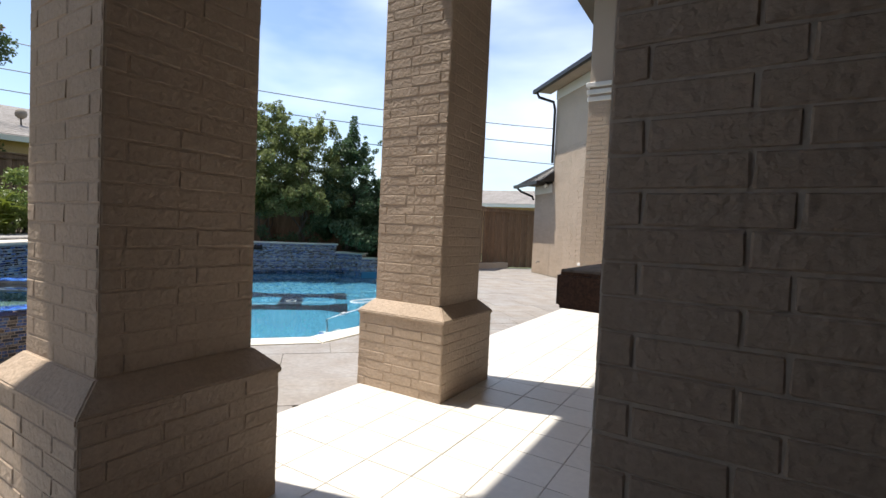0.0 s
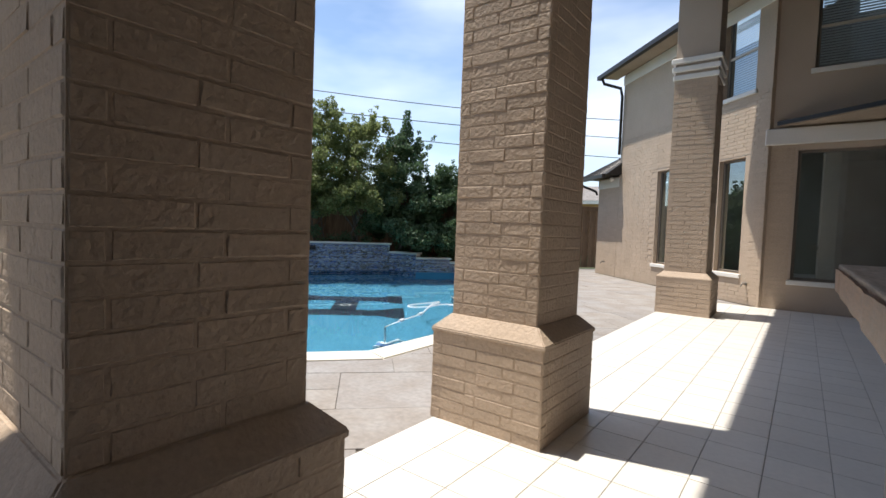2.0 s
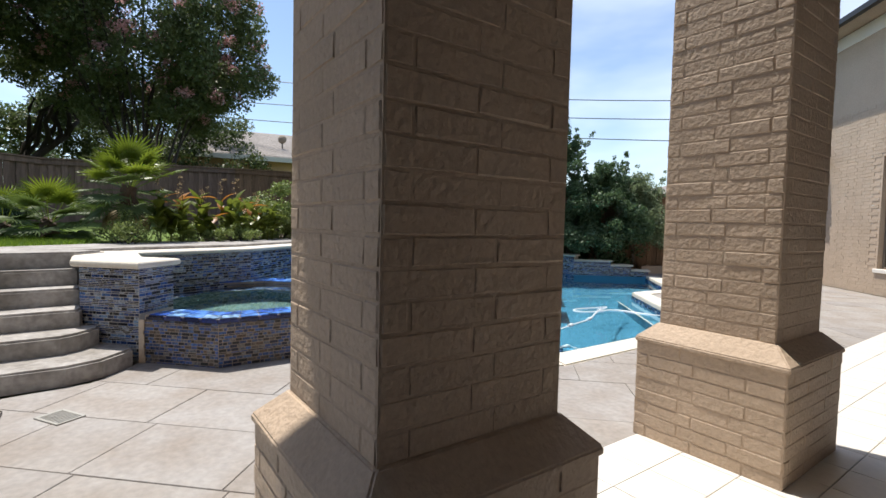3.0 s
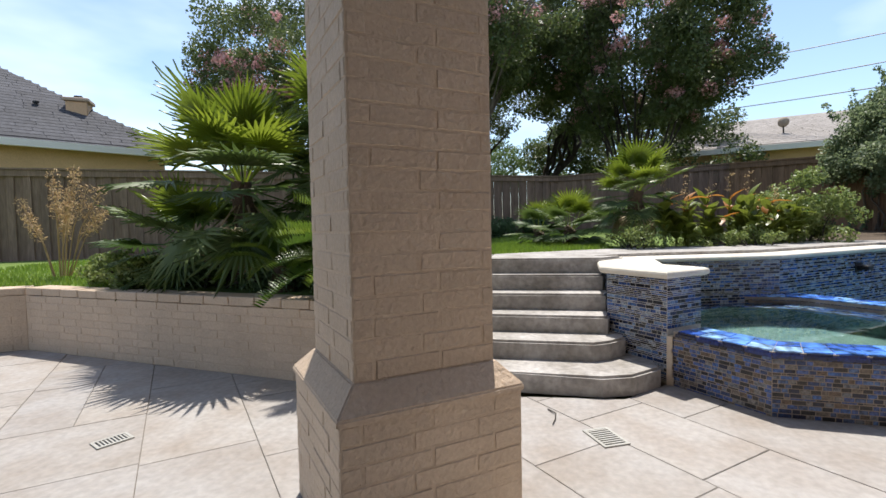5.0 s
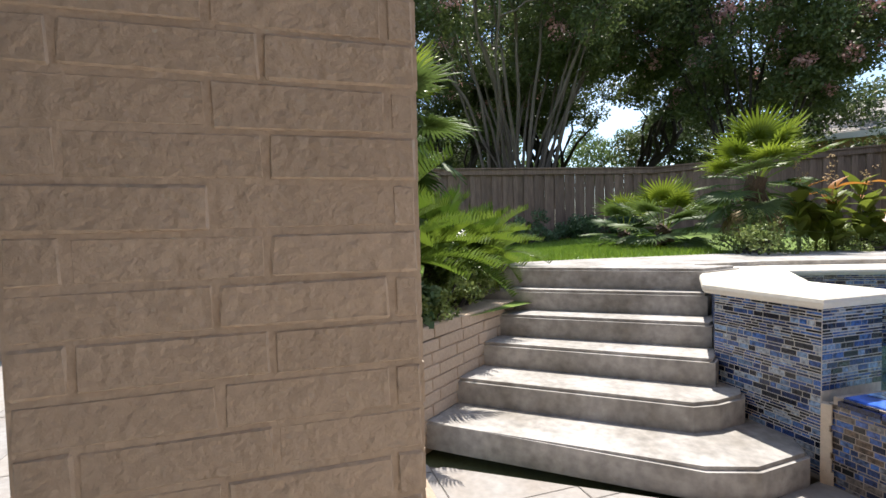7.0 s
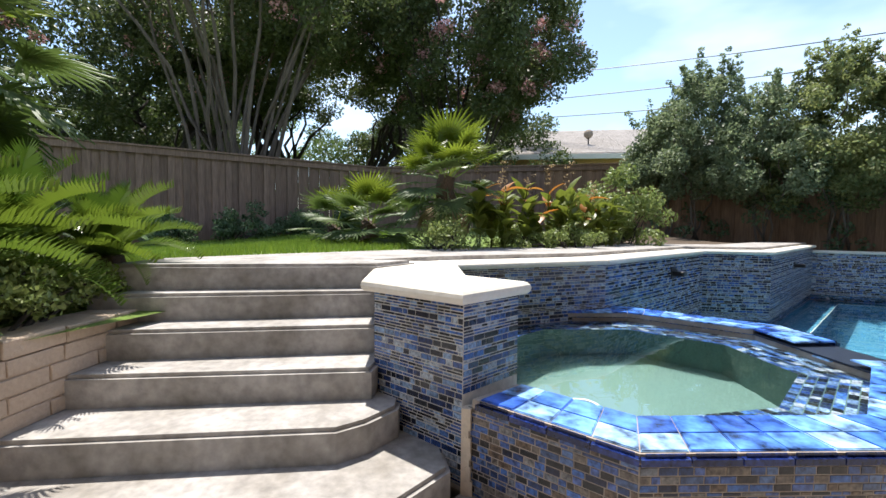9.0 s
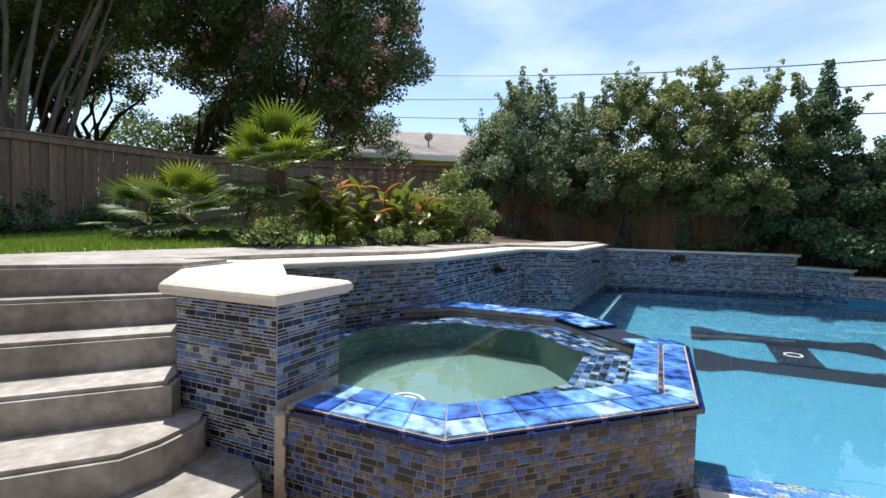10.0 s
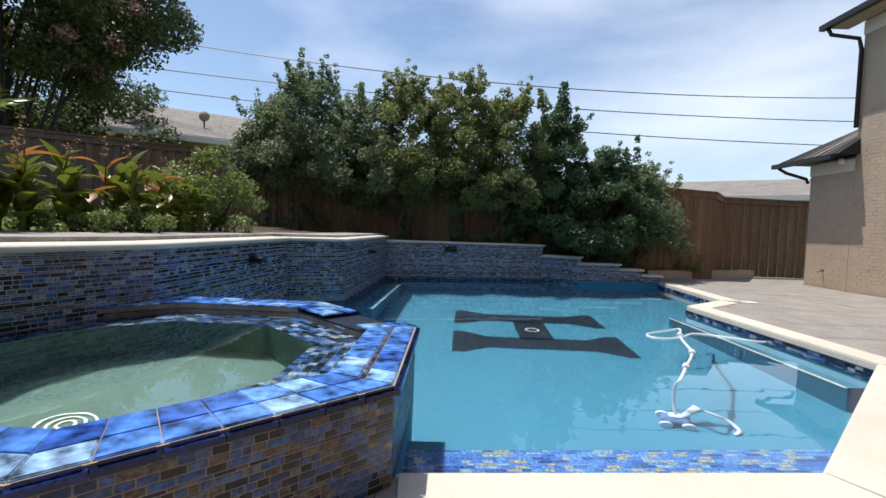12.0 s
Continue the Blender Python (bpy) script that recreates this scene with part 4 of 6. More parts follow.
# frieze, eave and gutter
for u0, u1, z, dz in ((0.0, 5.62, 5.78, 0.30),):
    part("frieze", run(hp(u1, 0.012), hp(u0, 0.012), 0.03, z + 0.05, z + dz + 0.04), M_WHITE, house, "white frieze board")
part("soffit", prismed([hp(-0.2, 0), hp(-0.2, 0.5), hp(6.1, 0.5), hp(6.1, 0)], 6.15, 6.2), M_GREY_BRICK, house)
rb = bmesh.new()
ea, eb = hp(-1.5, 0.55), hp(6.15, 0.55)
ra, rb2 = hp(-1.5, -2.5), hp(4.2, -2.5)
vs = [rb.verts.new((*p, z)) for p, z in ((ea, 6.21), (eb, 6.21), (rb2, 8.0), (ra, 8.0), (ea, 6.27), (eb, 6.27), (rb2, 8.06), (ra, 8.06))]
for f in ((3, 2, 1, 0), (4, 5, 6, 7), (0, 1, 5, 4), (1, 2, 6, 5), (2, 3, 7, 6), (3, 0, 4, 7)):
    rb.faces.new([vs[i] for i in f])
part("roof", rb, M_ROOF, house, "dark grey shingle roof")
part("gutter", run(hp(6.16, 0.58), hp(-1.5, 0.58), 0.13, 6.10, 6.22), M_DARK_METAL, house, "dark metal gutter")


def tube(bm, pts, r0, r1=None, sides=8, cap=True):
    """A tapered pipe along the points."""
    r1 = r0 if r1 is None else r1
    pts = [Vector(p) for p in pts]
    rings = []
    for i, p in enumerate(pts):
        t = (pts[min(i + 1, len(pts) - 1)] - pts[max(i - 1, 0)]).normalized()
        s = t.cross(Vector((0, 0, 1)) if abs(t.z) < 0.9 else Vector((1, 0, 0))).normalized()
        w = t.cross(s)
        r = r0 + (r1 - r0) * i / max(1, len(pts) - 1)
        rings.append([bm.verts.new(p + (s * math.cos(a) + w * math.sin(a)) * r) for a in np.linspace(0, 2 * math.pi, sides, endpoint=False)])
    for i in range(len(rings) - 1):
        for j in range(sides):
            bm.faces.new((rings[i][j], rings[i][(j + 1) % sides], rings[i + 1][(j + 1) % sides], rings[i + 1][j]))
    if cap:
        bm.faces.new(rings[0][::-1])
        bm.faces.new(rings[-1])
    bmesh.ops.recalc_face_normals(bm, faces=bm.faces[:])
    return bm


def tubed(*a, **k):
    return tube(bmesh.new(), *a, **k)


def on_wall(u, out, z):
    return (*hp(u, out), z)


part("downpipe", tubed([on_wall(6.0, 0.55, 6.12), on_wall(5.95, 0.5, 5.95), on_wall(5.62, 0.12, 5.75), on_wall(5.60, 0.07, 5.5), on_wall(5.60, 0.07, 3.75)], 0.045), M_DARK_METAL, house, "dark metal downpipe", True)
# lower wing with a standing seam roof
part("wing_wall", run(hp(6.95), hp(5.62), 0.25, 0, 3.1, side=0.125), M_BRICK_FAR, house)
brick_face(house, hp(6.95), hp(5.63), 0.0, 2.75, M_BRICK_FAR, M_BRICK_FAR, 0, None, 0.008)
part("wing_end", run(hp(6.95, -2.5), hp(6.95, -0.001), 0.2, 0, 3.1, side=0.1), M_BRICK_FAR, house)
part("wing_frieze", run(hp(6.96, 0.012), hp(5.62, 0.012), 0.03, 2.78, 3.06), M_WHITE, house)
wr = bmesh.new()
p0, p1, p2, p3 = hp(5.5, 0.5), hp(7.6, 0.5), hp(7.6, -2.2), hp(5.5, -2.2)
hi = hp(5.5, -1.0)
ap = on_wall(5.55, -0.9, 4.15)
v0, v1, v2, v3, v4 = wr.verts.new((*p0, 3.14)), wr.verts.new((*p1, 3.14)), wr.verts.new((*p2, 3.14)), wr.verts.new((*p3, 3.14)), wr.verts.new(ap)
for f in ((v0, v1, v4), (v1, v2, v4), (v2, v3, v4), (v3, v0, v4), (v3, v2, v1, v0)):
    wr.faces.new(f)
bmesh.ops.recalc_face_normals(wr, faces=wr.faces[:])
part("wing_roof", wr, M_DARK_METAL, house, "dark standing seam metal roof")
for k in range(7):
    s_ = (k + 0.5) / 7
    e_ = Vector((*p0, 3.15)).lerp(Vector((*p1, 3.15)), s_)
    part("seam", tubed([e_, e_.lerp(Vector(ap), 0.97)], 0.018, 0.016, 4), M_DARK_METAL, house)
part("wing_gutter", run(hp(7.62, 0.54), hp(5.6, 0.54), 0.11, 3.03, 3.14), M_DARK_METAL, house)
part("wing_downpipe", tubed([on_wall(7.45, 0.5, 3.03), on_wall(7.3, 0.4, 2.9), on_wall(6.98, 0.1, 2.72), on_wall(6.96, 0.06, 2.6)], 0.04), M_DARK_METAL, house, "", True)


def flood_lamp(p, name, label):
    e = thing(name, label, "lamp", p, 45)
    b_ = bmesh.new()
    bmesh.ops.create_uvsphere(b_, u_segments=12, v_segments=8, radius=0.075)
    part("lens", b_, M_WHITE, e, "", True)
    part("bracket", boxed(-0.03, -0.02, -0.02, 0.03, 0.12, 0.06, 0.008), M_DARK_METAL, e)


flood_lamp(on_wall(5.85, 0.14, 3.02), "flood_lamp", "small white flood lamp under the wing eave")
for p in (on_wall(6.35, 0.02, 0.42), on_wall(0.33, 0.02, 0.42)):
    e = thing("garden_tap", "small metal garden tap on the house wall", "tap", p, -45, group="garden taps")
    M_TAP = material("grey_metal", (0.35, 0.33, 0.3), 0.4, 0.8, bump=0.0)
    part("pipe", tubed([(0, 0.02, 0), (0, -0.08, 0), (0, -0.11, -0.06)], 0.014), M_TAP, e, "", True)
    part("handle", boxed(-0.03, -0.06, 0.02, 0.03, -0.05, 0.035, 0.004), M_TAP, e)
    part("flange", boxed(-0.03, 0.0, -0.03, 0.03, 0.02, 0.03, 0.006), M_TAP, e)

# ---- fences ----
FP = [(-4.5, -16.6, 2.65), (-7.41, -12.95, 2.65), (-17.2, -1.0, 2.80), (-17.83, 3.88, 3.0), (-8.05, 15.2, 2.36), (-8.3, 16.7, 2.34), (-6.5, 18.9, 2.32)]
for i in range(len(FP) - 1):
    a_, b_ = Vector(FP[i][:2]), Vector(FP[i + 1][:2])
    d_ = (b_ - a_)
    L_ = d_.length
    d_.normalize()
    n_ = Vector((d_.y, -d_.x))
    yaw = math.degrees(math.atan2(d_.y, d_.x))
    warm = i >= 3
    mat = M_FENCE_W if warm else M_FENCE
    fe = thing("board_fence", "weathered brown wooden board fence with a top rail" if not warm else "warm brown wooden board fence behind the shrubs", "fence", kind="structure", group="garden fences")
    nb = max(2, round(L_ / 0.142))
    rg = random.Random(70 + i)
    for k in range(nb):
        s_ = (k + 0.5) / nb
        p = a_ + d_ * L_ * s_ + n_ * (0.0 if k % 2 else -0.034)
        zt = FP[i][2] + (FP[i + 1][2] - FP[i][2]) * s_ - 0.06
        zb = (lawn_z(p.x, p.y) - 0.03) if p.y < 14 else 0.1
        if i >= 3:
            zb = 0.0
        hgt = round((zt - zb) / 0.05) * 0.05
        me = unit_piece("board", (0.13 if k % 2 else 0.168, 0.02, hgt), 0.003, mat)
        ob = put_piece("board", me, fe, (p.x, p.y, zt - hgt / 2 + rg.uniform(-0.006, 0.006)), yaw + rg.uniform(-0.8, 0.8))
    za, zb_ = FP[i][2], FP[i + 1][2]

    def slab(o0, o1, z0, z1, nm, fe=fe, a_=a_, b_=b_, n_=n_, za=za, zb_=zb_, mat=mat):
        bm = bmesh.new()
        v = [bm.verts.new((*(p + n_ * o), zz + z)) for z in (z0, z1) for p, o, zz in ((a_, o0, za), (b_, o0, zb_), (b_, o1, zb_), (a_, o1, za))]
        for f in ((3, 2, 1, 0), (4, 5, 6, 7), (0, 1, 5, 4), (1, 2, 6, 5), (2, 3, 7, 6), (3, 0, 4, 7)):
            bm.faces.new([v[j] for j in f])
        bmesh.ops.recalc_face_normals(bm, faces=bm.faces[:])
        part(nm, bm, mat, fe)
    slab(-0.07, 0.06, -0.035, 0.0, "cap_rail")
    slab(0.006, 0.03, -0.17, -0.04, "fascia_board")
    slab(-0.09, -0.035, -0.5, -0.41, "back_rail")

# ---- neighbouring houses ----
def hip_house(name, label, c, yaw, w, d, z_eave, z_top, z0, wall, roof, ridge):
    e = thing(name, label, "house", (*c, 0), yaw)
    part("wall", boxed(-w / 2 + 0.5, -d / 2 + 0.5, z0, w / 2 - 0.5, d / 2 - 0.5, z_eave), wall, e)
    bm = bmesh.new()
    lo = [bm.verts.new((x * w / 2, y * d / 2, z_eave)) for x, y in ((-1, -1), (1, -1), (1, 1), (-1, 1))]
    r = [bm.verts.new((x * ridge / 2, 0, z_top)) for x in (-1, 1)]
    for f in ((lo[0], lo[1], r[1], r[0]), (lo[1], lo[2], r[1]), (lo[2], lo[3], r[0], r[1]), (lo[3], lo[0], r[0]), (lo[3], lo[2], lo[1], lo[0])):
        bm.faces.new(f)
    bmesh.ops.recalc_face_normals(bm, faces=bm.faces[:])
    part("roof", bm, roof, e)
    # shingle courses on the two long slopes and the hips
    sh = bmesh.new()
    for s in (-1, 1):
        nrm = Vector((0, s * z_top - s * z_eave, d / 2)).normalized()
        for k in range(1, int(math.hypot(d / 2, z_top - z_eave) / 0.22)):
            f = k * 0.22 / math.hypot(d / 2, z_top - z_eave)
            hw = w / 2 + (ridge / 2 - w / 2) * f
            y, z = s * d / 2 * (1 - f), z_eave + (z_top - z_eave) * f
            x = -hw
            rg = random.Random(k + 5 * s)
            while x < hw - 0.2:
                ww = min(rg.uniform(0.5, 1.3), hw - x)
                box(sh, x + 0.01, -0.10, 0.005, x + ww - 0.01, 0.10, 0.022, m=Matrix.Translation((0, y, z)) @ Matrix.Rotation(-s * math.atan2(z_top - z_eave, d / 2) if s > 0 else math.atan2(z_top - z_eave, d / 2), 4, "X"))
                x += ww
    tagged(part("shingles", sh, roof, e), kind="stuff")
    part("fascia", ring(bmesh.new(), [(x * (w / 2 - 0.12), y * (d / 2 - 0.12)) for x, y in ((-1, -1), (1, -1), (1, 1), (-1, 1))], [(x * (w / 2 + 0.02), y * (d / 2 + 0.02)) for x, y in ((-1, -1), (1, -1), (1, 1), (-1, 1))], z_eave - 0.2, z_eave + 0.01), M_WHITE if wall is M_WALL_CREAM else M_FENCE_W, e)
    return e


nh = hip_house("neighbour_house", "cream neighbouring house with a grey hip roof behind the fence", (-12.6, -21.0), 153, 11.5, 10.5, 4.05, 7.75, 0, M_WALL_CREAM, M_ROOF, 0.8)
hip_house("neighbour_house", "tan neighbouring house with a low pale roof", (-27.4, 8.6), 78, 13, 8, 4.25, 6.0, 0, M_WALL_CREAM, M_ROOF_TAN, 7)
hip_house("neighbour_house", "distant house with a low brown roof over the fence", (-13.5, 33), 10, 16, 9, 3.3, 4.6, 0, M_WALL_CREAM, M_ROOF_TAN, 8)
ch = thing("chimney", "small tan brick chimney on the grey roof", "chimney", (-14.0, -16.8, 0), 40)
part("stack", boxed(-0.35, -0.3, 3.5, 0.35, 0.3, 5.75, 0.02), M_WALL_CREAM, ch)
part("crown", boxed(-0.42, -0.37, 5.75, 0.42, 0.37, 5.87, 0.02), M_BRICK, ch)
part("flue", boxed(-0.12, -0.12, 5.87, 0.12, 0.12, 6.0, 0.02), M_DARK_METAL, ch)
for k, (x, y, z) in enumerate(((-12.9, -17.2, 5.55),)):
    pv = thing("vent_pipe", "thin dark vent pipe on the grey roof", "pipe", (x, y, 0), group="roof vents")
    part("pipe", tubed([(0, 0, z - 1.4), (0, 0, z)], 0.05), M_DARK_METAL, pv)
    part("collar", tubed([(0, 0, z), (0, 0, z + 0.06)], 0.09), M_DARK_METAL, pv)
dish = thing("satellite_dish", "grey satellite dish on the neighbouring roof", "satellite dish", (-24.9, 7.55, 5.32), 60)
db = bmesh.new()
bmesh.ops.create_uvsphere(db, u_segments=16, v_segments=8, radius=0.28, matrix=Matrix.Translation((0, 0.22, 0)))
bmesh.ops.bisect_plane(db, geom=db.verts[:] + db.edges[:] + db.faces[:], plane_co=(0, 0.04, 0), plane_no=(0, 1, 0), clear_outer=True)
part("reflector", db, M_GREY_BRICK, dish, "", True)
part("mast", tubed([(0, 0, 0), (0, 0.15, -0.9)], 0.03), M_DARK_METAL, dish)

# ---- overhead wires ----
def wire(a, b, sag, r):
    pts = [Vector(a).lerp(Vector(b), k / 24) - Vector((0, 0, sag * 4 * (k / 24) * (1 - k / 24))) for k in range(25)]
    w = tagged(obj("power_line", tubed(pts, r, sides=5), M_DARK_METAL), "thin black overhead power line", "wire", group="power lines")
    return w


for za, zb, sag in ((10.03, 8.29, 1.81), (8.21, 6.9, 1.06), (7.4, 5.68, 0.95)):
    wire((-34, -3.0, za), (-1, 35.5, zb), sag, 0.02)
for off in (0.0, 0.35):
    wire((-60, -6 + off, 24.0 + off), (8, 50 + off, 19.0 + off), 0.6, 0.014)

# ---- plants ----
def leaf_material(name, c1, c2, by="island", trans=0.4, rough=0.45):
    m = bpy.data.materials.new(name)
    m.use_nodes = True
    N, L = m.node_tree.nodes, m.node_tree.links
    p, out = N["Principled BSDF"], N["Material Output"]
    p.inputs["Roughness"].default_value = rough
    r = N.new("ShaderNodeNewGeometry").outputs["Random Per Island"] if by == "island" else N.new("ShaderNodeObjectInfo").outputs["Random"]
    mx = N.new("ShaderNodeMixRGB")
    mx.inputs["Color1"].default_value, mx.inputs["Color2"].default_value = rgb(c1), rgb(c2)
    L.new(r, mx.inputs["Fac"])
    tr, ms = N.new("ShaderNodeBsdfTranslucent"), N.new("ShaderNodeMixShader")
    ms.inputs["Fac"].default_value = trans
    L.new(mx.outputs["Color"], p.inputs["Base Color"])
    L.new(mx.outputs["Color"], tr.inputs["Color"])
    L.new(p.outputs["BSDF"], ms.inputs[1])
    L.new(tr.outputs["BSDF"], ms.inputs[2])
    L.new(ms.outputs["Shader"], out.inputs["Surface"])
    return m


L_TREE = leaf_material("dark_tree_leaf", (0.075, 0.11, 0.036), (0.14, 0.175, 0.06))
L_OAK = leaf_material("oak_leaf", (0.06, 0.09, 0.03), (0.115, 0.145, 0.05))
L_FAR = leaf_material("far_leaf", (0.09, 0.14, 0.04), (0.14, 0.19, 0.06))
L_SHRUB = leaf_material("shrub_leaf", (0.155, 0.21, 0.105), (0.27, 0.325, 0.18), trans=0.55)
L_SHRUB_Y = leaf_material("olive_shrub_leaf", (0.17, 0.215, 0.075), (0.29, 0.325, 0.125), trans=0.55)
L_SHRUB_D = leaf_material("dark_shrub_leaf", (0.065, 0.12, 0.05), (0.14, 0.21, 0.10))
L_PINK = leaf_material("pink_blossom", (0.55, 0.27, 0.28), (0.72, 0.46, 0.44), trans=0.3, rough=0.7)
L_PALM = leaf_material("palm_leaf", (0.13, 0.18, 0.018), (0.23, 0.29, 0.03), "object", 0.45, 0.35)
# darker copy of the palm leaf, with shade put into its colour
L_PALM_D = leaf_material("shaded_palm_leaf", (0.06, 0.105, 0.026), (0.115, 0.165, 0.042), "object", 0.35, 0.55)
L_DEAD = leaf_material("dry_palm_leaf", (0.28, 0.21, 0.12), (0.40, 0.32, 0.2), "object", 0.2, 0.8)
L_SAGO = leaf_material("sago_leaf", (0.07, 0.13, 0.017), (0.15, 0.215, 0.025), "object", 0.35, 0.3)
L_CANNA = leaf_material("canna_leaf", (0.09, 0.135, 0.022), (0.30, 0.31, 0.042), "island", 0.45, 0.35)
L_CANNA_O = leaf_material("orange_canna_leaf", (0.38, 0.13, 0.028), (0.55, 0.28, 0.04), "island", 0.45, 0.4)
L_DRY = leaf_material("dry_stalk", (0.42, 0.28, 0.14), (0.55, 0.40, 0.22), "island", 0.3, 0.8)
L_LIGHT = leaf_material("light_bush_leaf", (0.16, 0.22, 0.055), (0.27, 0.32, 0.105))
L_GRASS = leaf_material("grass_blade", (0.15, 0.25, 0.03), (0.26, 0.36, 0.05), trans=0.4)
M_BARK = material("smooth_bark", (0.17, 0.14, 0.112), 0.85, grain=0.25, grain_scale=12, stain=0.35, stain_scale=3, bump=0.5, bump_scale=20, stretch=(3, 3, 0.6), space="World")
M_BARK_D = material("dark_bark", (0.055, 0.045, 0.038), 0.9, grain=0.3, grain_scale=12, stain=0.3, stain_scale=3, bump=0.7, bump_scale=16, stretch=(3, 3, 0.6), space="World")
M_FIBRE = material("palm_fibre", (0.10, 0.065, 0.04), 0.95, grain=0.5, grain_scale=30, stain=0.3, bump=0.9, bump_scale=40, stretch=(4, 4, 1), space="World")


def fast_mesh(name, verts, tris, mat, parent, kind=""):
    me = bpy.data.meshes.new(name)
    me.vertices.add(len(verts))
    me.vertices.foreach_set("co", np.asarray(verts, dtype=np.float32).ravel())
    n = len(tris)
    me.loops.add(n * 3)
    me.loops.foreach_set("vertex_index", np.asarray(tris, dtype=np.int32).ravel())
    me.polygons.add(n)
    me.polygons.foreach_set("loop_start", np.arange(0, n * 3, 3, dtype=np.int32))
    me.update(calc_edges=True)
    me.materials.append(mat)
    ob = new(name, me)
    if parent:
        ob.parent = parent
    if kind:
        ob["kind"] = kind
    return ob


def leaf_cloud(name, clumps, n, size, mat, parent, seed, aspect=0.55, droop=0.0):
    """n folded leaves scattered in round clumps (x, y, z, r)."""
    rg = np.random.RandomState(seed)
    c = np.asarray(clumps, dtype=float)
    w = c[:, 3] ** 2
    k = rg.choice(len(c), n, p=w / w.sum())
    d = rg.normal(size=(n, 3))
    d /= np.linalg.norm(d, axis=1)[:, None]
    r = rg.uniform(0.25, 1.0, n) ** 0.6
    P = c[k, :3] + d * (c[k, 3] * r)[:, None] * np.array([1, 1, 0.8])
    u = rg.normal(size=(n, 3))
    u[:, 2] -= droop
    u /= np.linalg.norm(u, axis=1)[:, None]
    nrm = rg.normal(size=(n, 3)) + d * 0.6 + np.array([0, 0, 0.9])
    v = np.cross(nrm, u)
    v /= np.linalg.norm(v, axis=1)[:, None] + 1e-9
    t = np.cross(u, v)
    s = size * rg.uniform(0.6, 1.3, n)[:, None]
    V = np.stack([P - u * s * 0.5, P + v * s * aspect * 0.5 + t * s * 0.12, P + u * s * 0.5, P - v * s * aspect * 0.5 + t * s * 0.12], 1).reshape(-1, 3)
    i = np.arange(n)[:, None] * 4
    T = np.concatenate([i + np.array([0, 1, 2]), i + np.array([0, 2, 3])], 1).reshape(-1, 3)
    return fast_mesh(name, V, T, mat, parent, "stuff")


def crown_clumps(ells, n, rr, seed, hollow=0.5):
    rg = np.random.RandomState(seed)
    out = []
    wt = np.array([e[3] * e[4] * e[5] for e in ells]) ** 0.75
    for k in rg.choice(len(ells), n, p=wt / wt.sum()):
        e = ells[k]
        d = rg.normal(size=3)
        d /= np.linalg.norm(d)
        q = rg.uniform(hollow, 1.02) ** 0.7
        out.append((e[0] + d[0] * e[3] * q, e[1] + d[1] * e[4] * q, e[2] + d[2] * e[5] * q, rg.uniform(*rr)))
    return out


def limb(bm, a, b, r0, r1, seed, wob=0.12, n=7):
    rg = random.Random(seed)
    a, b = Vector(a), Vector(b)
    L_ = (b - a).length
    pts = []
    for k in range(n):
        f = k / (n - 1)
        p = a.lerp(b, f)
        p.z += 0.10 * L_ * math.sin(math.pi * f)
        if 0 < k:
            p += Vector((rg.uniform(-1, 1), rg.uniform(-1, 1), rg.uniform(-0.4, 0.4))) * wob * L_ * 0.15
        pts.append(p)
    tube(bm, pts, r0, r1, 7)
    return pts


def tree(label, base, trunks, ells, n_clumps, rr, n_leaves, leaf, mat, bark, seed, r0=0.09, spread=0.6, pink=0, pinks=None, name="tree", branches=3, group="", crook=0.35, fan=0.0):
    e = thing(name, label, "tree", (0, 0, 0), group=group)
    rg = random.Random(seed)
    cl = crown_clumps(ells, n_clumps, rr, seed)
    for k in range(trunks):
        bm = bmesh.new()
        a = Vector(base) + Vector((rg.uniform(-1, 1), rg.uniform(-1, 1), 0)) * spread * 0.25
        tgt = cl[rg.randrange(len(cl))]
        if fan:                              # straight stems spreading from one foot
            w_ = k * 2.399
            tgt = (base[0] + math.cos(w_) * fan * (0.3 + 0.7 * rg.random()), base[1] + math.sin(w_) * fan * (0.3 + 0.7 * rg.random()), base[2] + 6.6 + rg.uniform(-0.8, 0.8), 0.3)
        mid = Vector(base).lerp(Vector(tgt[:3]), 0.55)
        mid.z = base[2] + (tgt[2] - base[2]) * 0.6
        if fan:
            mid = Vector(tgt[:3])
        p1 = limb(bm, a, mid, r0 * rg.uniform(0.8, 1.2), r0 * 0.5, rg.random(), crook)
        for j in range(branches):
            t2 = min((cl[rg.randrange(len(cl))] for _ in range(5)), key=lambda c: (Vector(c[:3]) - mid).length)
            limb(bm, p1[-1 - (j % 3)], t2[:3], r0 * 0.45, 0.012, rg.random(), 0.5)
        part("trunk", bm, bark, e, "", True)
    leaf_cloud("crown", cl, n_leaves, leaf, mat, e, seed)
    if pink:
        top = pinks or sorted(cl, key=lambda c: random.Random(c[0]).random())[:max(6, len(cl) // 3)]
        rgp = random.Random(seed + 3)
        bl = []
        for c in top:
            for _ in range(3):
                d = Vector((rgp.gauss(0, 1), rgp.gauss(0, 1), abs(rgp.gauss(0, 1)))).normalized()
                bl.append((c[0] + d.x * c[3], c[1] + d.y * c[3], c[2] + d.z * c[3], rgp.uniform(0.18, 0.3)))
        leaf_cloud("blossom", bl, pink * 2, 0.085, L_PINK, e, seed + 1, 0.8)
    return e


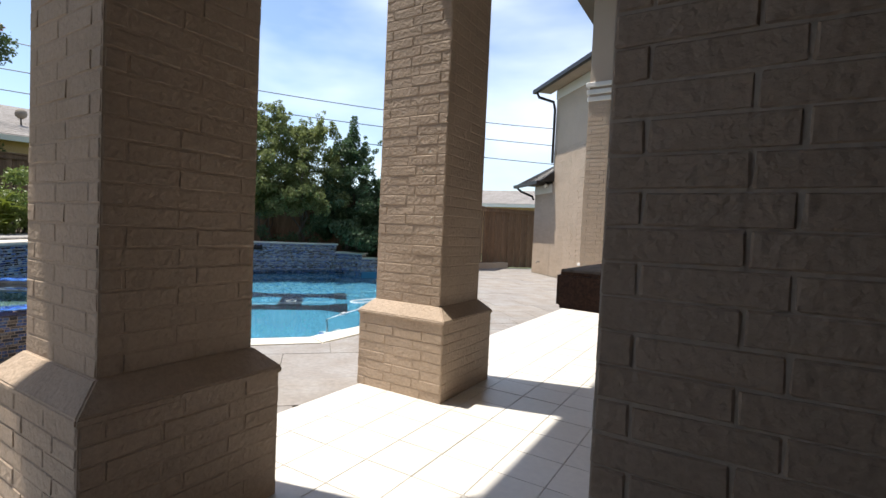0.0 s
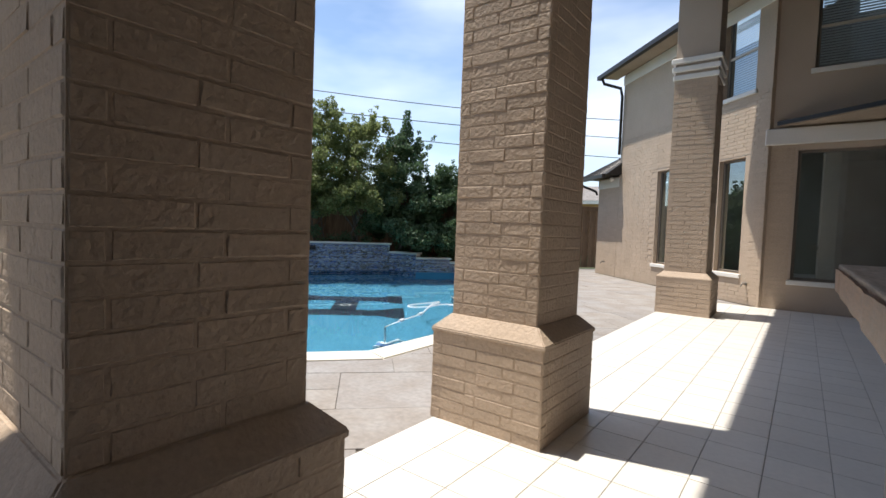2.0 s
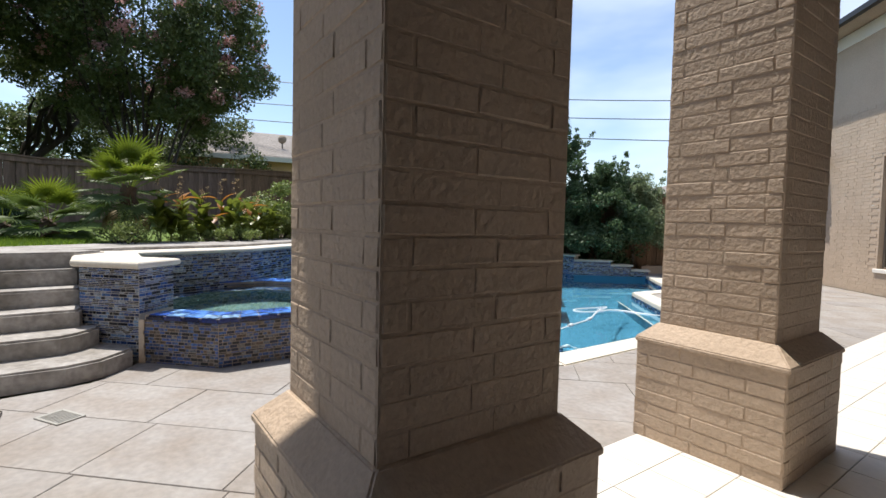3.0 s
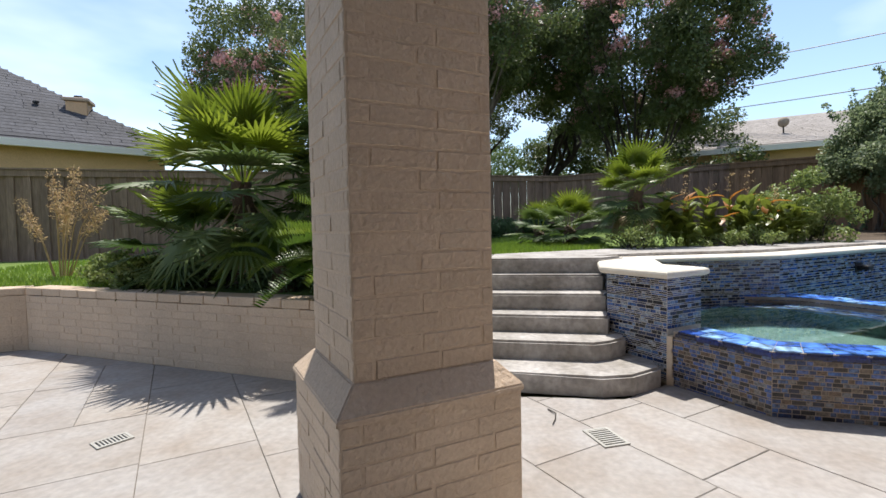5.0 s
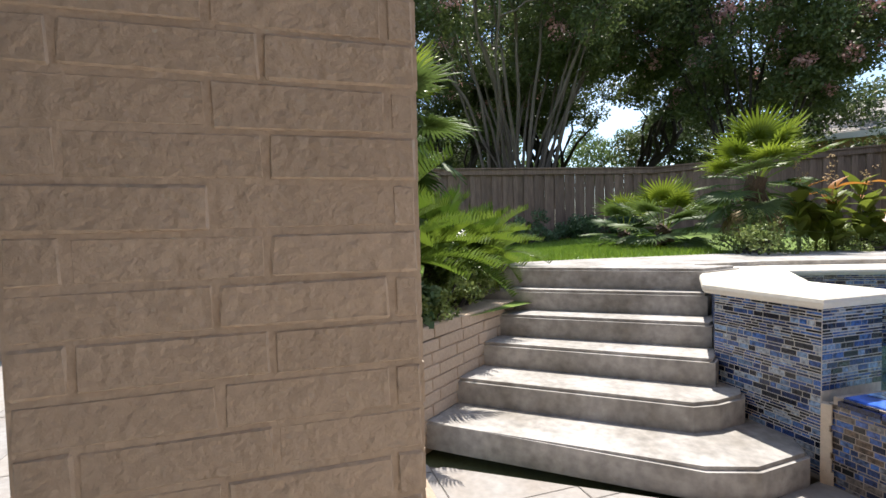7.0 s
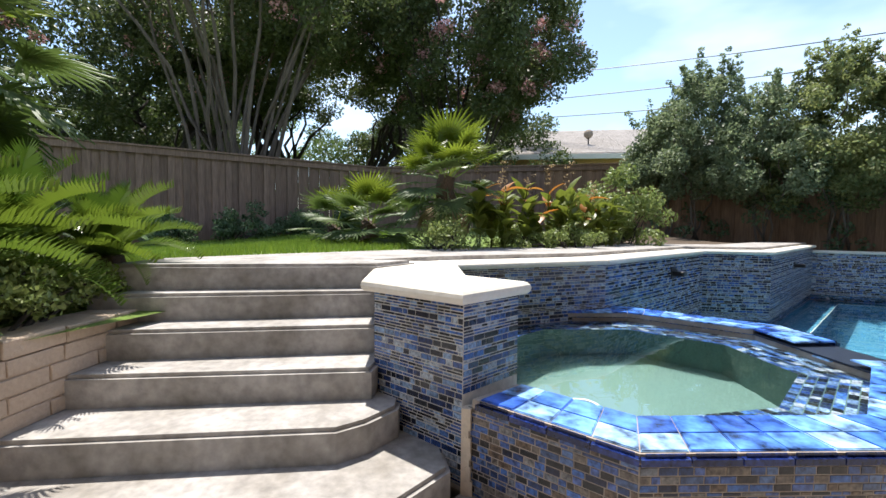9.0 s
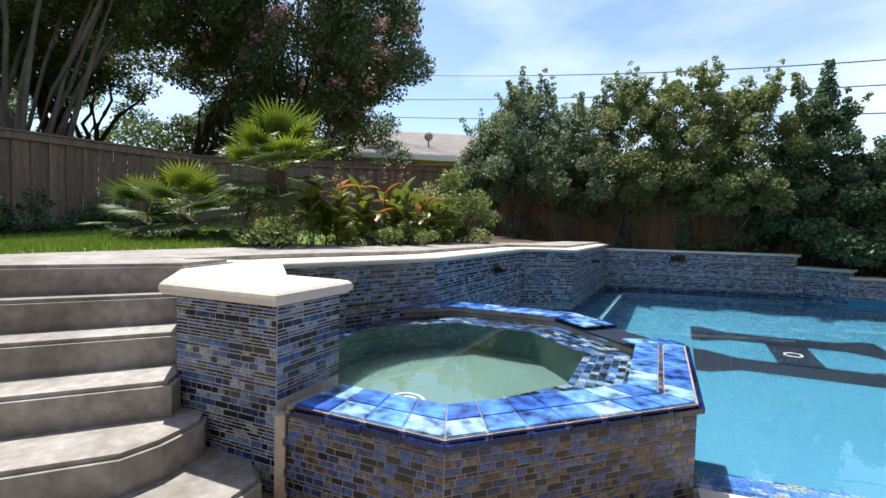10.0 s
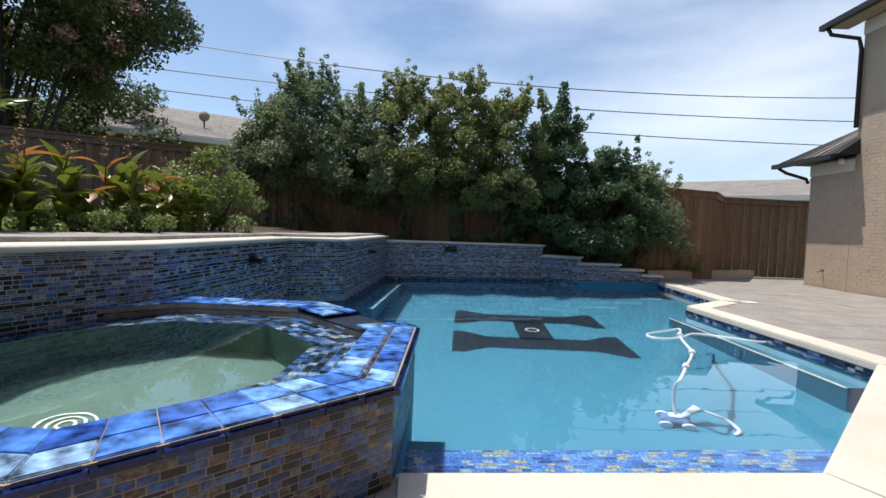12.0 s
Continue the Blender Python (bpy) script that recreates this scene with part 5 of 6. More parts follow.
# trees behind the fence
tree("tall multi-stemmed crape myrtle with pale trunks behind the fence", (-16.4, -4.4, 1.0), 24, [(-16.6, -5.2, 8.2, 3.6, 3.4, 2.4), (-16.4, -2.6, 7.0, 1.8, 1.6, 1.2), (-18.6, -3.0, 7.4, 2.0, 2.0, 2.0), (-18.8, -6.6, 6.0, 2.0, 2.0, 1.4)],
     170, (0.4, 0.75), 66000, 0.12, L_TREE, M_BARK, 11, 0.055, 2.4, 3500, branches=2, group="garden trees", crook=0.1, fan=3.7)
tree("large crape myrtle with pink blossom behind the palm", (-19.4, 1.3, 1.1), 20, [(-19.4, 1.6, 7.3, 3.3, 3.3, 2.9), (-18.2, 3.2, 6.6, 1.7, 1.7, 1.9), (-20.0, -0.8, 8.0, 2.4, 2.4, 2.2), (-19.8, 1.6, 5.2, 2.6, 2.6, 0.8)],
     210, (0.4, 0.75), 88000, 0.12, L_TREE, M_BARK_D, 12, 0.045, 2.0, 9000, branches=2, group="garden trees", crook=0.1, fan=3.4)
tree("pink flowering crape myrtle beyond the board fence", (-13.4, -9.8, 0.8), 6, [(-13.3, -9.2, 5.9, 1.8, 1.8, 1.9)], 60, (0.35, 0.6), 20000, 0.10, L_TREE, M_BARK, 13, 0.07, 0.8, 3000, group="garden trees")
for k, (x, y, lean) in enumerate(((-22.0, -4.4, -1.0), (-23.4, -2.6, 1.2), (-20.5, -7.5, 0.5), (-24.5, -6.5, 0.8))):
    tree("dark leaning oak with crooked limbs behind the fence", (x, y, 0.9), 2, [(x + 0.6, y + lean, 7.8, 2.8, 2.8, 1.9), (x - 1.0, y + lean * 1.5, 6.4, 2.0, 2.0, 1.1)], 70, (0.4, 0.75), 16000, 0.14, L_OAK, M_BARK_D, 21 + k, 0.20, 0.6, branches=5, group="oaks")
for k, (x, y, z, r) in enumerate(((-34, -9, 5.6, 4.4), (-36, -2.5, 5.4, 4.4), (-34, 4.5, 4.0, 3.0), (-31, -15, 5.6, 4.4), (-24, -13, 5.2, 3.2), (-40, -20, 5, 4), (-8, 44, 4.0, 3.0), (-3.5, -26, 5.0, 2.0))):
    tree("pale green leafy tree beyond the garden fence", (x, y, 0.0), 2, [(x, y, z, r, r, r * 0.62)], 46, (0.5, 0.9), 7500, 0.22, L_FAR, M_BARK_D, 31 + k, 0.16, 0.6, group="background trees")

for k, (x, y, z) in enumerate(((-21.0, -9.0, 6.6), (-25.5, -10.5, 4.8), (-27.0, -0.5, 4.4), (-24.5, 4.0, 4.2), (-18.5, -11.5, 6.4))):
    tree("dense dark green tree standing beyond the fence", (x, y, 0.9), 3, [(x, y, z, 2.6, 2.6, 2.3 + max(0.0, z - 4.8))], 90, (0.45, 0.8), 17000, 0.15, L_OAK, M_BARK_D, 51 + k, 0.11, 0.7, branches=3, group="oaks")

# tall shrubs along the back fence
SHR = [(-15.5, 6.25, 4.2, 0.7, 0, 4000), (-14.9, 6.7, 4.95, 1.0, 0, 6400), (-13.9, 7.7, 4.35, 0.95, 0, 5200), (-13.2, 8.7, 4.8, 1.05, 1, 6400), (-12.3, 9.6, 4.9, 1.05, 1, 6400), (-11.4, 10.5, 4.6, 0.95, 1, 5400),
       (-10.55, 11.5, 4.15, 0.85, 2, 6000), (-9.75, 12.6, 3.3, 0.95, 2, 5600), (-9.35, 13.6, 3.0, 0.75, 0, 4400)]
for k, (x, y, zt, r, kind_, nl_) in enumerate(SHR):
    rg = random.Random(300 + k)
    z0 = lawn_z(x, y) if x < -9.4 else 0.2
    cl = []
    for j in range(120):
        a, f = rg.uniform(0, 6.283), rg.random()
        z = z0 + (1.25 if k < 6 else 0.75) + (zt - z0 - (1.5 if k < 6 else 1.0)) * f
        rr_ = r * (1.12 - 0.75 * f ** 1.6) * math.sqrt(rg.random())
        cl.append((x + math.cos(a) * rr_ * 1.25, y + math.sin(a) * rr_ * 1.25, z + rg.uniform(-0.25, 0.2), rg.uniform(0.16, 0.38) * (1.15 - 0.5 * f)))
    for j in range(13):                      # thin leaders over the crown
        a = rg.uniform(0, 6.283)
        rr_ = r * 0.9 * rg.random()
        up, lx_, ly_ = rg.uniform(0.1, 0.75), rg.uniform(-0.3, 0.3), rg.uniform(-0.3, 0.3)
        for s_ in range(6):
            q_ = s_ / 5
            cl.append((x + math.cos(a) * rr_ * 1.4 + lx_ * q_, y + math.sin(a) * rr_ * 1.4 + ly_ * q_, zt - 0.55 + up * q_ + rg.uniform(-0.06, 0.06), 0.115 - 0.04 * q_))
    if k == 6:
        for s_ in range(7):
            cl.append((x + 0.05, y - 0.05, 4.0 + s_ * 0.13, 0.26 - 0.025 * s_))
    e = thing("tall_shrub", ("leafy green tall shrub against the back fence", "olive green tall shrub against the back fence", "dark glossy green tall shrub against the fence")[kind_], "shrub", group="fence shrubs")
    for j in range(5):
        bm = bmesh.new()
        c_ = cl[rg.randrange(60)]
        limb(bm, (x + rg.uniform(-0.2, 0.2), y + rg.uniform(-0.2, 0.2), z0 - 0.05), c_[:3], 0.024, 0.008, rg.random(), 0.4)
        part("stem", bm, M_BARK, e, "", True)
    leaf_cloud("foliage", cl, nl_ * 5, 0.075 if kind_ != 2 else 0.085, (L_SHRUB, L_SHRUB_Y, L_SHRUB_D)[kind_], e, 400 + k, 0.6)
    # low clumps take the darker leaf colour on every shrub
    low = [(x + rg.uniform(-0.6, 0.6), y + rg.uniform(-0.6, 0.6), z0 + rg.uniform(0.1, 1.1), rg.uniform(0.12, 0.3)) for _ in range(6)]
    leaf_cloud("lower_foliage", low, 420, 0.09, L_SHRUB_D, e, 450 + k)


def small_shrub(label, pts, n, size, mat, seed, name="low_shrub", aspect=0.55):
    e = thing(name, label, "shrub", group="garden shrubs")
    leaf_cloud("foliage", pts, n, size, mat, e, seed, aspect)
    bm = bmesh.new()
    rg = random.Random(seed)
    for p in pts[::2]:
        limb(bm, (p[0] * 0.5 + pts[0][0] * 0.5, p[1] * 0.5 + pts[0][1] * 0.5, lawn_z(p[0], p[1]) - 0.02), p[:3], 0.012, 0.005, rg.random())
    tagged(part("stem", bm, M_BARK_D, e), kind="stuff")
    return e


def blob(cx, cy, z0, rx, ry, h, n, r, seed):
    rg = random.Random(seed)
    out = []
    for _ in range(n):
        a, q = rg.uniform(0, 6.283), math.sqrt(rg.random())
        out.append((cx + math.cos(a) * rx * q, cy + math.sin(a) * ry * q, z0 + rg.random() * h * (1.1 - 0.6 * q), rg.uniform(*r)))
    return out


for k, (x, y, w, h) in enumerate(((-14.2, -3.4, 0.9, 0.75), (-15.4, -2.5, 0.8, 0.6), (-13.2, -4.5, 0.7, 0.6), (-16.2, -1.6, 0.6, 0.5))):
    small_shrub("dark low shrub in the shade of the fence", blob(x, y, lawn_z(x, y) + 0.05, w, w * 0.6, h, 26, (0.12, 0.24), 500 + k), 2600, 0.075, L_SHRUB_D, 510 + k)
small_shrub("airy light green bush with arching twigs by the pool wall", blob(-11.3, 3.3, 0.98, 0.75, 0.8, 1.2, 40, (0.14, 0.28), 520), 6500, 0.075, L_LIGHT, 521)
small_shrub("grey green low bush at the foot of the palm", blob(-9.0, 0.55, 0.96, 0.45, 0.35, 0.35, 20, (0.08, 0.16), 522), 2200, 0.04, L_LIGHT, 523)
small_shrub("leafy ground cover spilling over the bed wall", blob(-5.95, -4.9, 0.70, 0.35, 0.8, 0.4, 40, (0.08, 0.18), 524), 5200, 0.05, L_LIGHT, 525)
small_shrub("leafy ground cover beside the garden steps", blob(-6.05, -1.55, 0.72, 0.75, 0.2, 0.3, 60, (0.06, 0.13), 526), 7500, 0.036, L_LIGHT, 527)
small_shrub("dark ivy with rounded leaves under the sago fronds", blob(-5.6, -1.85, 0.70, 0.35, 0.45, 0.36, 40, (0.07, 0.14), 537), 3400, 0.055, L_SHRUB_D, 538, aspect=0.85)
small_shrub("dark evergreen undergrowth below the palm", blob(-6.3, -3.3, 0.70, 0.65, 1.2, 0.75, 54, (0.12, 0.24), 528), 6400, 0.06, L_SHRUB_D, 529)
small_shrub("low green plant by the gate bed", blob(-8.6, 14.9, 0.22, 0.35, 0.6, 0.7, 24, (0.08, 0.16), 530), 2000, 0.06, L_LIGHT, 531)
small_shrub("low dark undergrowth behind the pool wall", blob(-9.9, 12.6, 0.3, 0.7, 1.0, 0.9, 34, (0.12, 0.24), 532), 3600, 0.08, L_SHRUB_D, 533)


# ---- palms ----
def fan_frond(seed, n=24, r=0.62, sweep=215, droop=0.16, stalk=0.62):
    """Petiole along +x, then a pleated fan."""
    rg = random.Random(seed)
    V, T = [], []

    def quad(a, b, c, d):
        i = len(V)
        V.extend((a, b, c, d))
        T.extend(((i, i + 1, i + 2), (i, i + 2, i + 3)))
    for side in (-1, 1):
        quad((0, 0.012 * side, 0), (stalk, 0.007 * side, 0.05), (stalk, 0, 0.068), (0, 0, 0.022))
    o = Vector((stalk, 0, 0.055))
    for k in range(n):
        a = radians(-sweep / 2 + sweep * (k + 0.5) / n)
        d = Vector((math.cos(a), math.sin(a), 0))
        s = Vector((-d.y, d.x, 0))
        rr_ = r * rg.uniform(0.8, 1.1) * (0.72 + 0.28 * math.cos(a / 2))
        prev = None
        for j, f in enumerate((0.0, 0.35, 0.62, 0.85, 1.0)):
            w = (0.005, 0.030, 0.023, 0.012, 0.001)[j] * r / 0.62
            z = 0.10 * f * r - droop * max(0, f - 0.35) ** 1.6 * rg.uniform(0.7, 1.5)
            c = o + d * rr_ * f + Vector((0, 0, z))
            cur = (c - s * w + Vector((0, 0, -0.006)), c + Vector((0, 0, 0.006)), c + s * w + Vector((0, 0, -0.006)))
            if prev:
                quad(prev[0], cur[0], cur[1], prev[1])
                quad(prev[1], cur[1], cur[2], prev[2])
            prev = cur
    return [tuple(v) for v in V], T


def frond_mesh(name, data, mat):
    ob = fast_mesh(name, *data, mat, None)
    me = ob.data
    bpy.data.objects.remove(ob)
    return me


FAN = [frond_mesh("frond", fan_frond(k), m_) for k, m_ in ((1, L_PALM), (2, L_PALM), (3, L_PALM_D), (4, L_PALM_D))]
FAN_DEAD = frond_mesh("dry_frond", fan_frond(7, 24, 0.5, 150, 0.5), L_DEAD)


def fan_palm(label, at, h, r, n, seed, skirt=6, tilt0=78):
    e = thing("fan_palm", label, "palm", at, group="fan palms")
    rg = random.Random(seed)
    bm = bmesh.new()
    pts = [(0.03 * math.sin(k * 0.9), 0.02 * math.cos(k * 1.3), h * k / 9) for k in range(10)]
    tube(bm, pts, 0.13, 0.10, 12)
    for v in bm.verts:
        v.co += Vector((noise.noise(v.co * 18), noise.noise(v.co * 18 + Vector((5, 1, 2))), 0)) * 0.03
    part("trunk", bm, M_FIBRE, e, "brown fibrous trunk")
    for k in range(n):
        f = k / (n - 1)
        # lower fronds get the darkened leaf as painted shade, sooner on short palms
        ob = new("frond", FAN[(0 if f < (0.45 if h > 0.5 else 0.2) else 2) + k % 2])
        ob.parent = e
        el = tilt0 - f * (tilt0 + 58) + rg.uniform(-8, 8)
        m = pose(0, 0, h - 0.12 * f, 0, 0, k * 137.5 + rg.uniform(-15, 15)) @ pose(0.05, 0, 0, rg.uniform(-14, 14), -el, 0)
        s = r / 1.2 * rg.uniform(0.85, 1.1)
        ob.matrix_local = m @ Matrix.Diagonal((s, s, s, 1))
    for k in range(skirt):
        ob = new("dry_frond", FAN_DEAD)
        ob.parent = e
        s = r / 1.25 * rg.uniform(0.6, 0.85)
        ob.matrix_local = pose(0, 0, h - 0.22, 0, 0, k * 61 + rg.uniform(-20, 20)) @ pose(0.06, 0, 0, 0, 62 + rg.uniform(-14, 14), 0) @ Matrix.Diagonal((s, s, s, 1))
    return e


fan_palm("tall fan palm with a shaggy trunk in the brick bed", (-6.15, -3.62, 0.68), 1.14, 1.15, 30, 61, 9, 80)
fan_palm("fan palm rising behind the big sago in the bed", (-6.95, -2.85, 0.68), 1.7, 1.05, 24, 63, 10, 80)
fan_palm("lower fan palm beside the tall one in the bed", (-6.25, -4.45, 0.68), 0.5, 0.9, 22, 62, 3, 62)
fan_palm("yellow green fan palm with a dry skirt behind the spa", (-9.5, 0.62, 0.93), 0.84, 0.74, 26, 64, 22)
fan_palm("small spiky fan palm at the lawn edge", (-10.1, -0.35, 0.93), 0.3, 0.72, 22, 65, 6, 74)
fan_palm("small shaded fan palm at the lawn edge", (-10.9, -0.95, 0.93), 0.25, 0.66, 20, 66, 4, 74)


def sago_frond(seed, L_=1.0, n=46):
    rg = random.Random(seed)
    V, T = [], []
    for k in range(n):
        f = (k + 1) / n
        x, z = L_ * (f - 0.10 * f * f), L_ * (0.42 * f - 0.62 * f * f)
        w = 0.155 * math.sin(math.pi * min(1, 0.12 + f * 0.9)) ** 0.6 * rg.uniform(0.9, 1.08)
        for s in (-1, 1):
            i = len(V)
            dz = 0.05 - 0.02 * rg.random()
            V += [(x - 0.011, 0, z), (x + 0.011, 0, z), (x + 0.055, s * w * 0.62, z + dz * 0.8), (x + 0.035, s * w * 0.62, z + dz * 0.8), (x + 0.085, s * w, z + dz)]
            T += [(i, i + 1, i + 2), (i, i + 2, i + 3), (i + 3, i + 2, i + 4)]
        if k:
            i = len(V)
            V += [(px, -0.006, pz), (px, 0.006, pz), (x, 0, z + 0.004)]
            T.append((i, i + 1, i + 2))
        px, pz = x, z
    return V, T


SAGO = [frond_mesh("frond", sago_frond(k, 0.95), L_SAGO) for k in range(3)]


def sago(label, at, n, seed, s0=1.0):
    e = thing("sago_palm", label, "sago palm", at, group="sago palms")
    rg = random.Random(seed)
    bm = bmesh.new()
    tube(bm, [(0, 0, -0.02), (0, 0, 0.12), (0, 0, 0.26)], 0.15, 0.10, 10)
    part("trunk", bm, M_FIBRE, e)
    for k in range(n):
        f = k / (n - 1)
        ob = new("frond", SAGO[k % 3])
        ob.parent = e
        el = 78 - 80 * f + rg.uniform(-6, 6)
        s = s0 * rg.uniform(0.85, 1.1)
        ob.matrix_local = pose(0, 0, 0.24, 0, 0, k * 137.5 + rg.uniform(-10, 10)) @ pose(0.04, 0, 0, rg.uniform(-20, 20), -el, 0) @ Matrix.Diagonal((s, s, s, 1))
    return e


sago("big sago palm with stiff feathered fronds in the brick bed", (-5.72, -1.90, 0.68), 40, 71, 1.0)
sago("sago palm beside the garden steps behind the larger one", (-6.52, -1.88, 0.70), 34, 72, 0.82)
sago("low shaded sago palm at the top of the steps", (-6.98, -1.66, 0.72), 26, 73, 0.62)
sago("sago palm growing below the fan palm", (-5.85, -2.95, 0.68), 24, 74, 0.7)


# ---- cannas ----
def broad_leaf(bm, base, yaw, el, L_, w, bend):
    n = 6
    m = pose(*base, 0, 0, yaw) @ pose(0, 0, 0, 0, -el, 0)
    rows = []
    for k in range(n + 1):
        f = k / n
        hw = w * math.sin(math.pi * (0.06 + 0.94 * f)) ** 0.8 * (1 - 0.25 * f)
        x, z = L_ * f, -bend * f * f * L_
        rows.append([bm.verts.new(m @ Vector((x, y, z + abs(y) * 0.35))) for y in (-hw, 0, hw)])
    for k in range(n):
        for j in (0, 1):
            bm.faces.new((rows[k][j], rows[k + 1][j], rows[k + 1][j + 1], rows[k][j + 1]))


rg = random.Random(80)
for k in range(36):
    f = k / 35
    x, y = -9.35 - 1.35 * f + rg.uniform(-0.25, 0.2), 1.0 + 2.0 * f + rg.uniform(-0.25, 0.25)
    h = rg.uniform(0.38, 0.8)
    e = thing("canna_plant", "leafy canna with broad green and orange leaves" if k % 3 == 0 else "leafy green canna with broad upright leaves", "canna", (x, y, 0.93), group="cannas")
    part("stem", tubed([(0, 0, 0), (rg.uniform(-0.04, 0.04), rg.uniform(-0.04, 0.04), h * 0.5), (rg.uniform(-0.08, 0.08), rg.uniform(-0.08, 0.08), h)], 0.012, 0.007, 6), L_CANNA, e)
    for j in range(7):
        bm = bmesh.new()
        broad_leaf(bm, (0, 0, h * (0.25 + 0.11 * j)), j * 137 + rg.uniform(-30, 30), rg.uniform(20, 80), rg.uniform(0.19, 0.32), rg.uniform(0.055, 0.09), rg.uniform(0.1, 0.7))
        part("leaf", bm, L_CANNA_O if (k % 3 == 0 and j in (4, 6)) else L_CANNA, e, "", True)
    if k % 4 == 1:
        tip = [(rg.uniform(-0.04, 0.04), rg.uniform(-0.04, 0.04), h + 0.1 + 0.06 * q_, 0.04) for q_ in range(5)]
        leaf_cloud("seed_head", tip, 50, 0.028, L_DRY, e, 90 + k)
small_shrub("dense green undergrowth among the cannas", blob(-10.0, 1.95, 0.95, 0.7, 0.8, 0.28, 40, (0.07, 0.14), 535), 4200, 0.045, L_LIGHT, 536)

dry = thing("dry_flower_stalks", "dry tan flower stalks rising from the lawn bed", "dry plant", (-6.35, -6.75, 0.73))
rg = random.Random(81)
for k in range(14):
    dx, dy, h = rg.uniform(-0.7, 0.4), rg.uniform(-0.5, 0.5), rg.uniform(0.7, 1.45)
    bm = tubed([(dx * 0.2, dy * 0.2, 0), (dx * 0.5, dy * 0.5, h * 0.55), (dx, dy, h)], 0.009, 0.004, 5)
    part("stalk", bm, L_DRY, dry)
    leaf_cloud("plume", [(dx * q_, dy * q_, h * q_, 0.09) for q_ in (0.7, 0.8, 0.9, 1.0)], 160, 0.045, L_DRY, dry, 95 + k, 0.3)

# grass blades on the seen part of the lawn
gr = np.random.RandomState(5)
P = []
lawn_seen = [(-3.4, -9.5), (-5.75, -6.1), (-5.75, -4.5), (-7.4, -1.6), (-8.0, -1.0), (-9.0, 0.3), (-16.9, -0.8), (-9.5, -10.0)]
while len(P) < 60000:
    x, y = gr.uniform(-16, -3.4), gr.uniform(-9.5, 0.3)
    if inside(x, y, lawn_seen) and gr.rand() < min(1.0, 6.0 / math.hypot(x + 3.9, y - 0.4)) ** 1.2:
        P.append((x, y, lawn_z(x, y) - 0.005))
P = np.array(P)
n = len(P)
a = gr.uniform(0, 6.283, n)
hgt = gr.uniform(0.035, 0.085, n)
wd = 0.0035 + 0.0006 * np.hypot(P[:, 0] + 4, P[:, 1])
sx, sy = np.cos(a) * wd, np.sin(a) * wd
lx, ly = gr.normal(0, 0.02, n), gr.normal(0, 0.02, n)
V = np.stack([P + np.stack([-sx, -sy, 0 * sx], 1), P + np.stack([sx, sy, 0 * sx], 1), P + np.stack([lx, ly, hgt], 1)], 1).reshape(-1, 3)
tagged(fast_mesh("grass", V, np.arange(n * 3).reshape(-1, 3), L_GRASS, None, "stuff"), "short bright green grass blades on the lawn", "grass")

# ---- small things ----
M_PLASTIC = material("white_plastic", (0.74, 0.76, 0.78), 0.4, grain=0.02, stain=0.05, bump=0.0)
M_PLASTIC_B = material("blue_plastic", (0.10, 0.20, 0.42), 0.4, grain=0.02, stain=0.05, bump=0.0)
cl_ = thing("pool_cleaner", "blue and white pool cleaner with wheels on the pool floor", "pool cleaner", (-5.36, 5.40, FLOOR), 30)
bm = boxed(-0.12, -0.085, 0.035, 0.12, 0.085, 0.15, 0.04)
part("body", bm, M_PLASTIC_B, cl_, "blue rounded housing")
part("lid", boxed(-0.06, -0.05, 0.145, 0.06, 0.05, 0.185, 0.02), M_PLASTIC, cl_)
for x, y in ((-0.09, -0.105), (0.09, -0.105), (-0.09, 0.105)):
    part("wheel", tubed([(x, y - 0.015, 0.055), (x, y + 0.015, 0.055)], 0.055, 0.055, 16), M_PLASTIC, cl_)
part("tail_bag", tubed([(0.06, 0, 0.16), (0.14, 0.05, 0.25), (0.2, 0.09, 0.3)], 0.03, 0.055, 10), M_PLASTIC, cl_)
hose_pts = [(-5.36, 5.40, FLOOR + 0.17), (-5.40, 5.45, -0.8), (-5.38, 5.42, -0.4), (-5.34, 5.41, -0.16), (-5.44, 5.83, -0.125), (-5.60, 6.47, -0.122), (-5.85, 6.95, -0.12), (-6.02, 7.3, -0.12), (-6.17, 7.72, -0.12), (-6.22, 7.45, -0.12), (-6.30, 7.05, -0.12), (-6.22, 6.88, -0.12), (-6.06, 6.92, -0.12), (-5.96, 7.2, -0.12), (-5.9, 7.6, -0.12), (-5.3, 7.75, -0.12), (-5.25, 7.95, -0.14)]


def smooth_path(pts, k=5):
    P_ = [Vector(p) for p in pts]
    out = []
    for i in range(len(P_) - 1):
        p0, p1, p2, p3 = P_[max(i - 1, 0)], P_[i], P_[i + 1], P_[min(i + 2, len(P_) - 1)]
        for j in range(k):
            t = j / k
            out.append(0.5 * ((2 * p1) + (p2 - p0) * t + (2 * p0 - 5 * p1 + 4 * p2 - p3) * t * t + (3 * p1 - p0 - 3 * p2 + p3) * t ** 3))
    out.append(P_[-1])
    return out


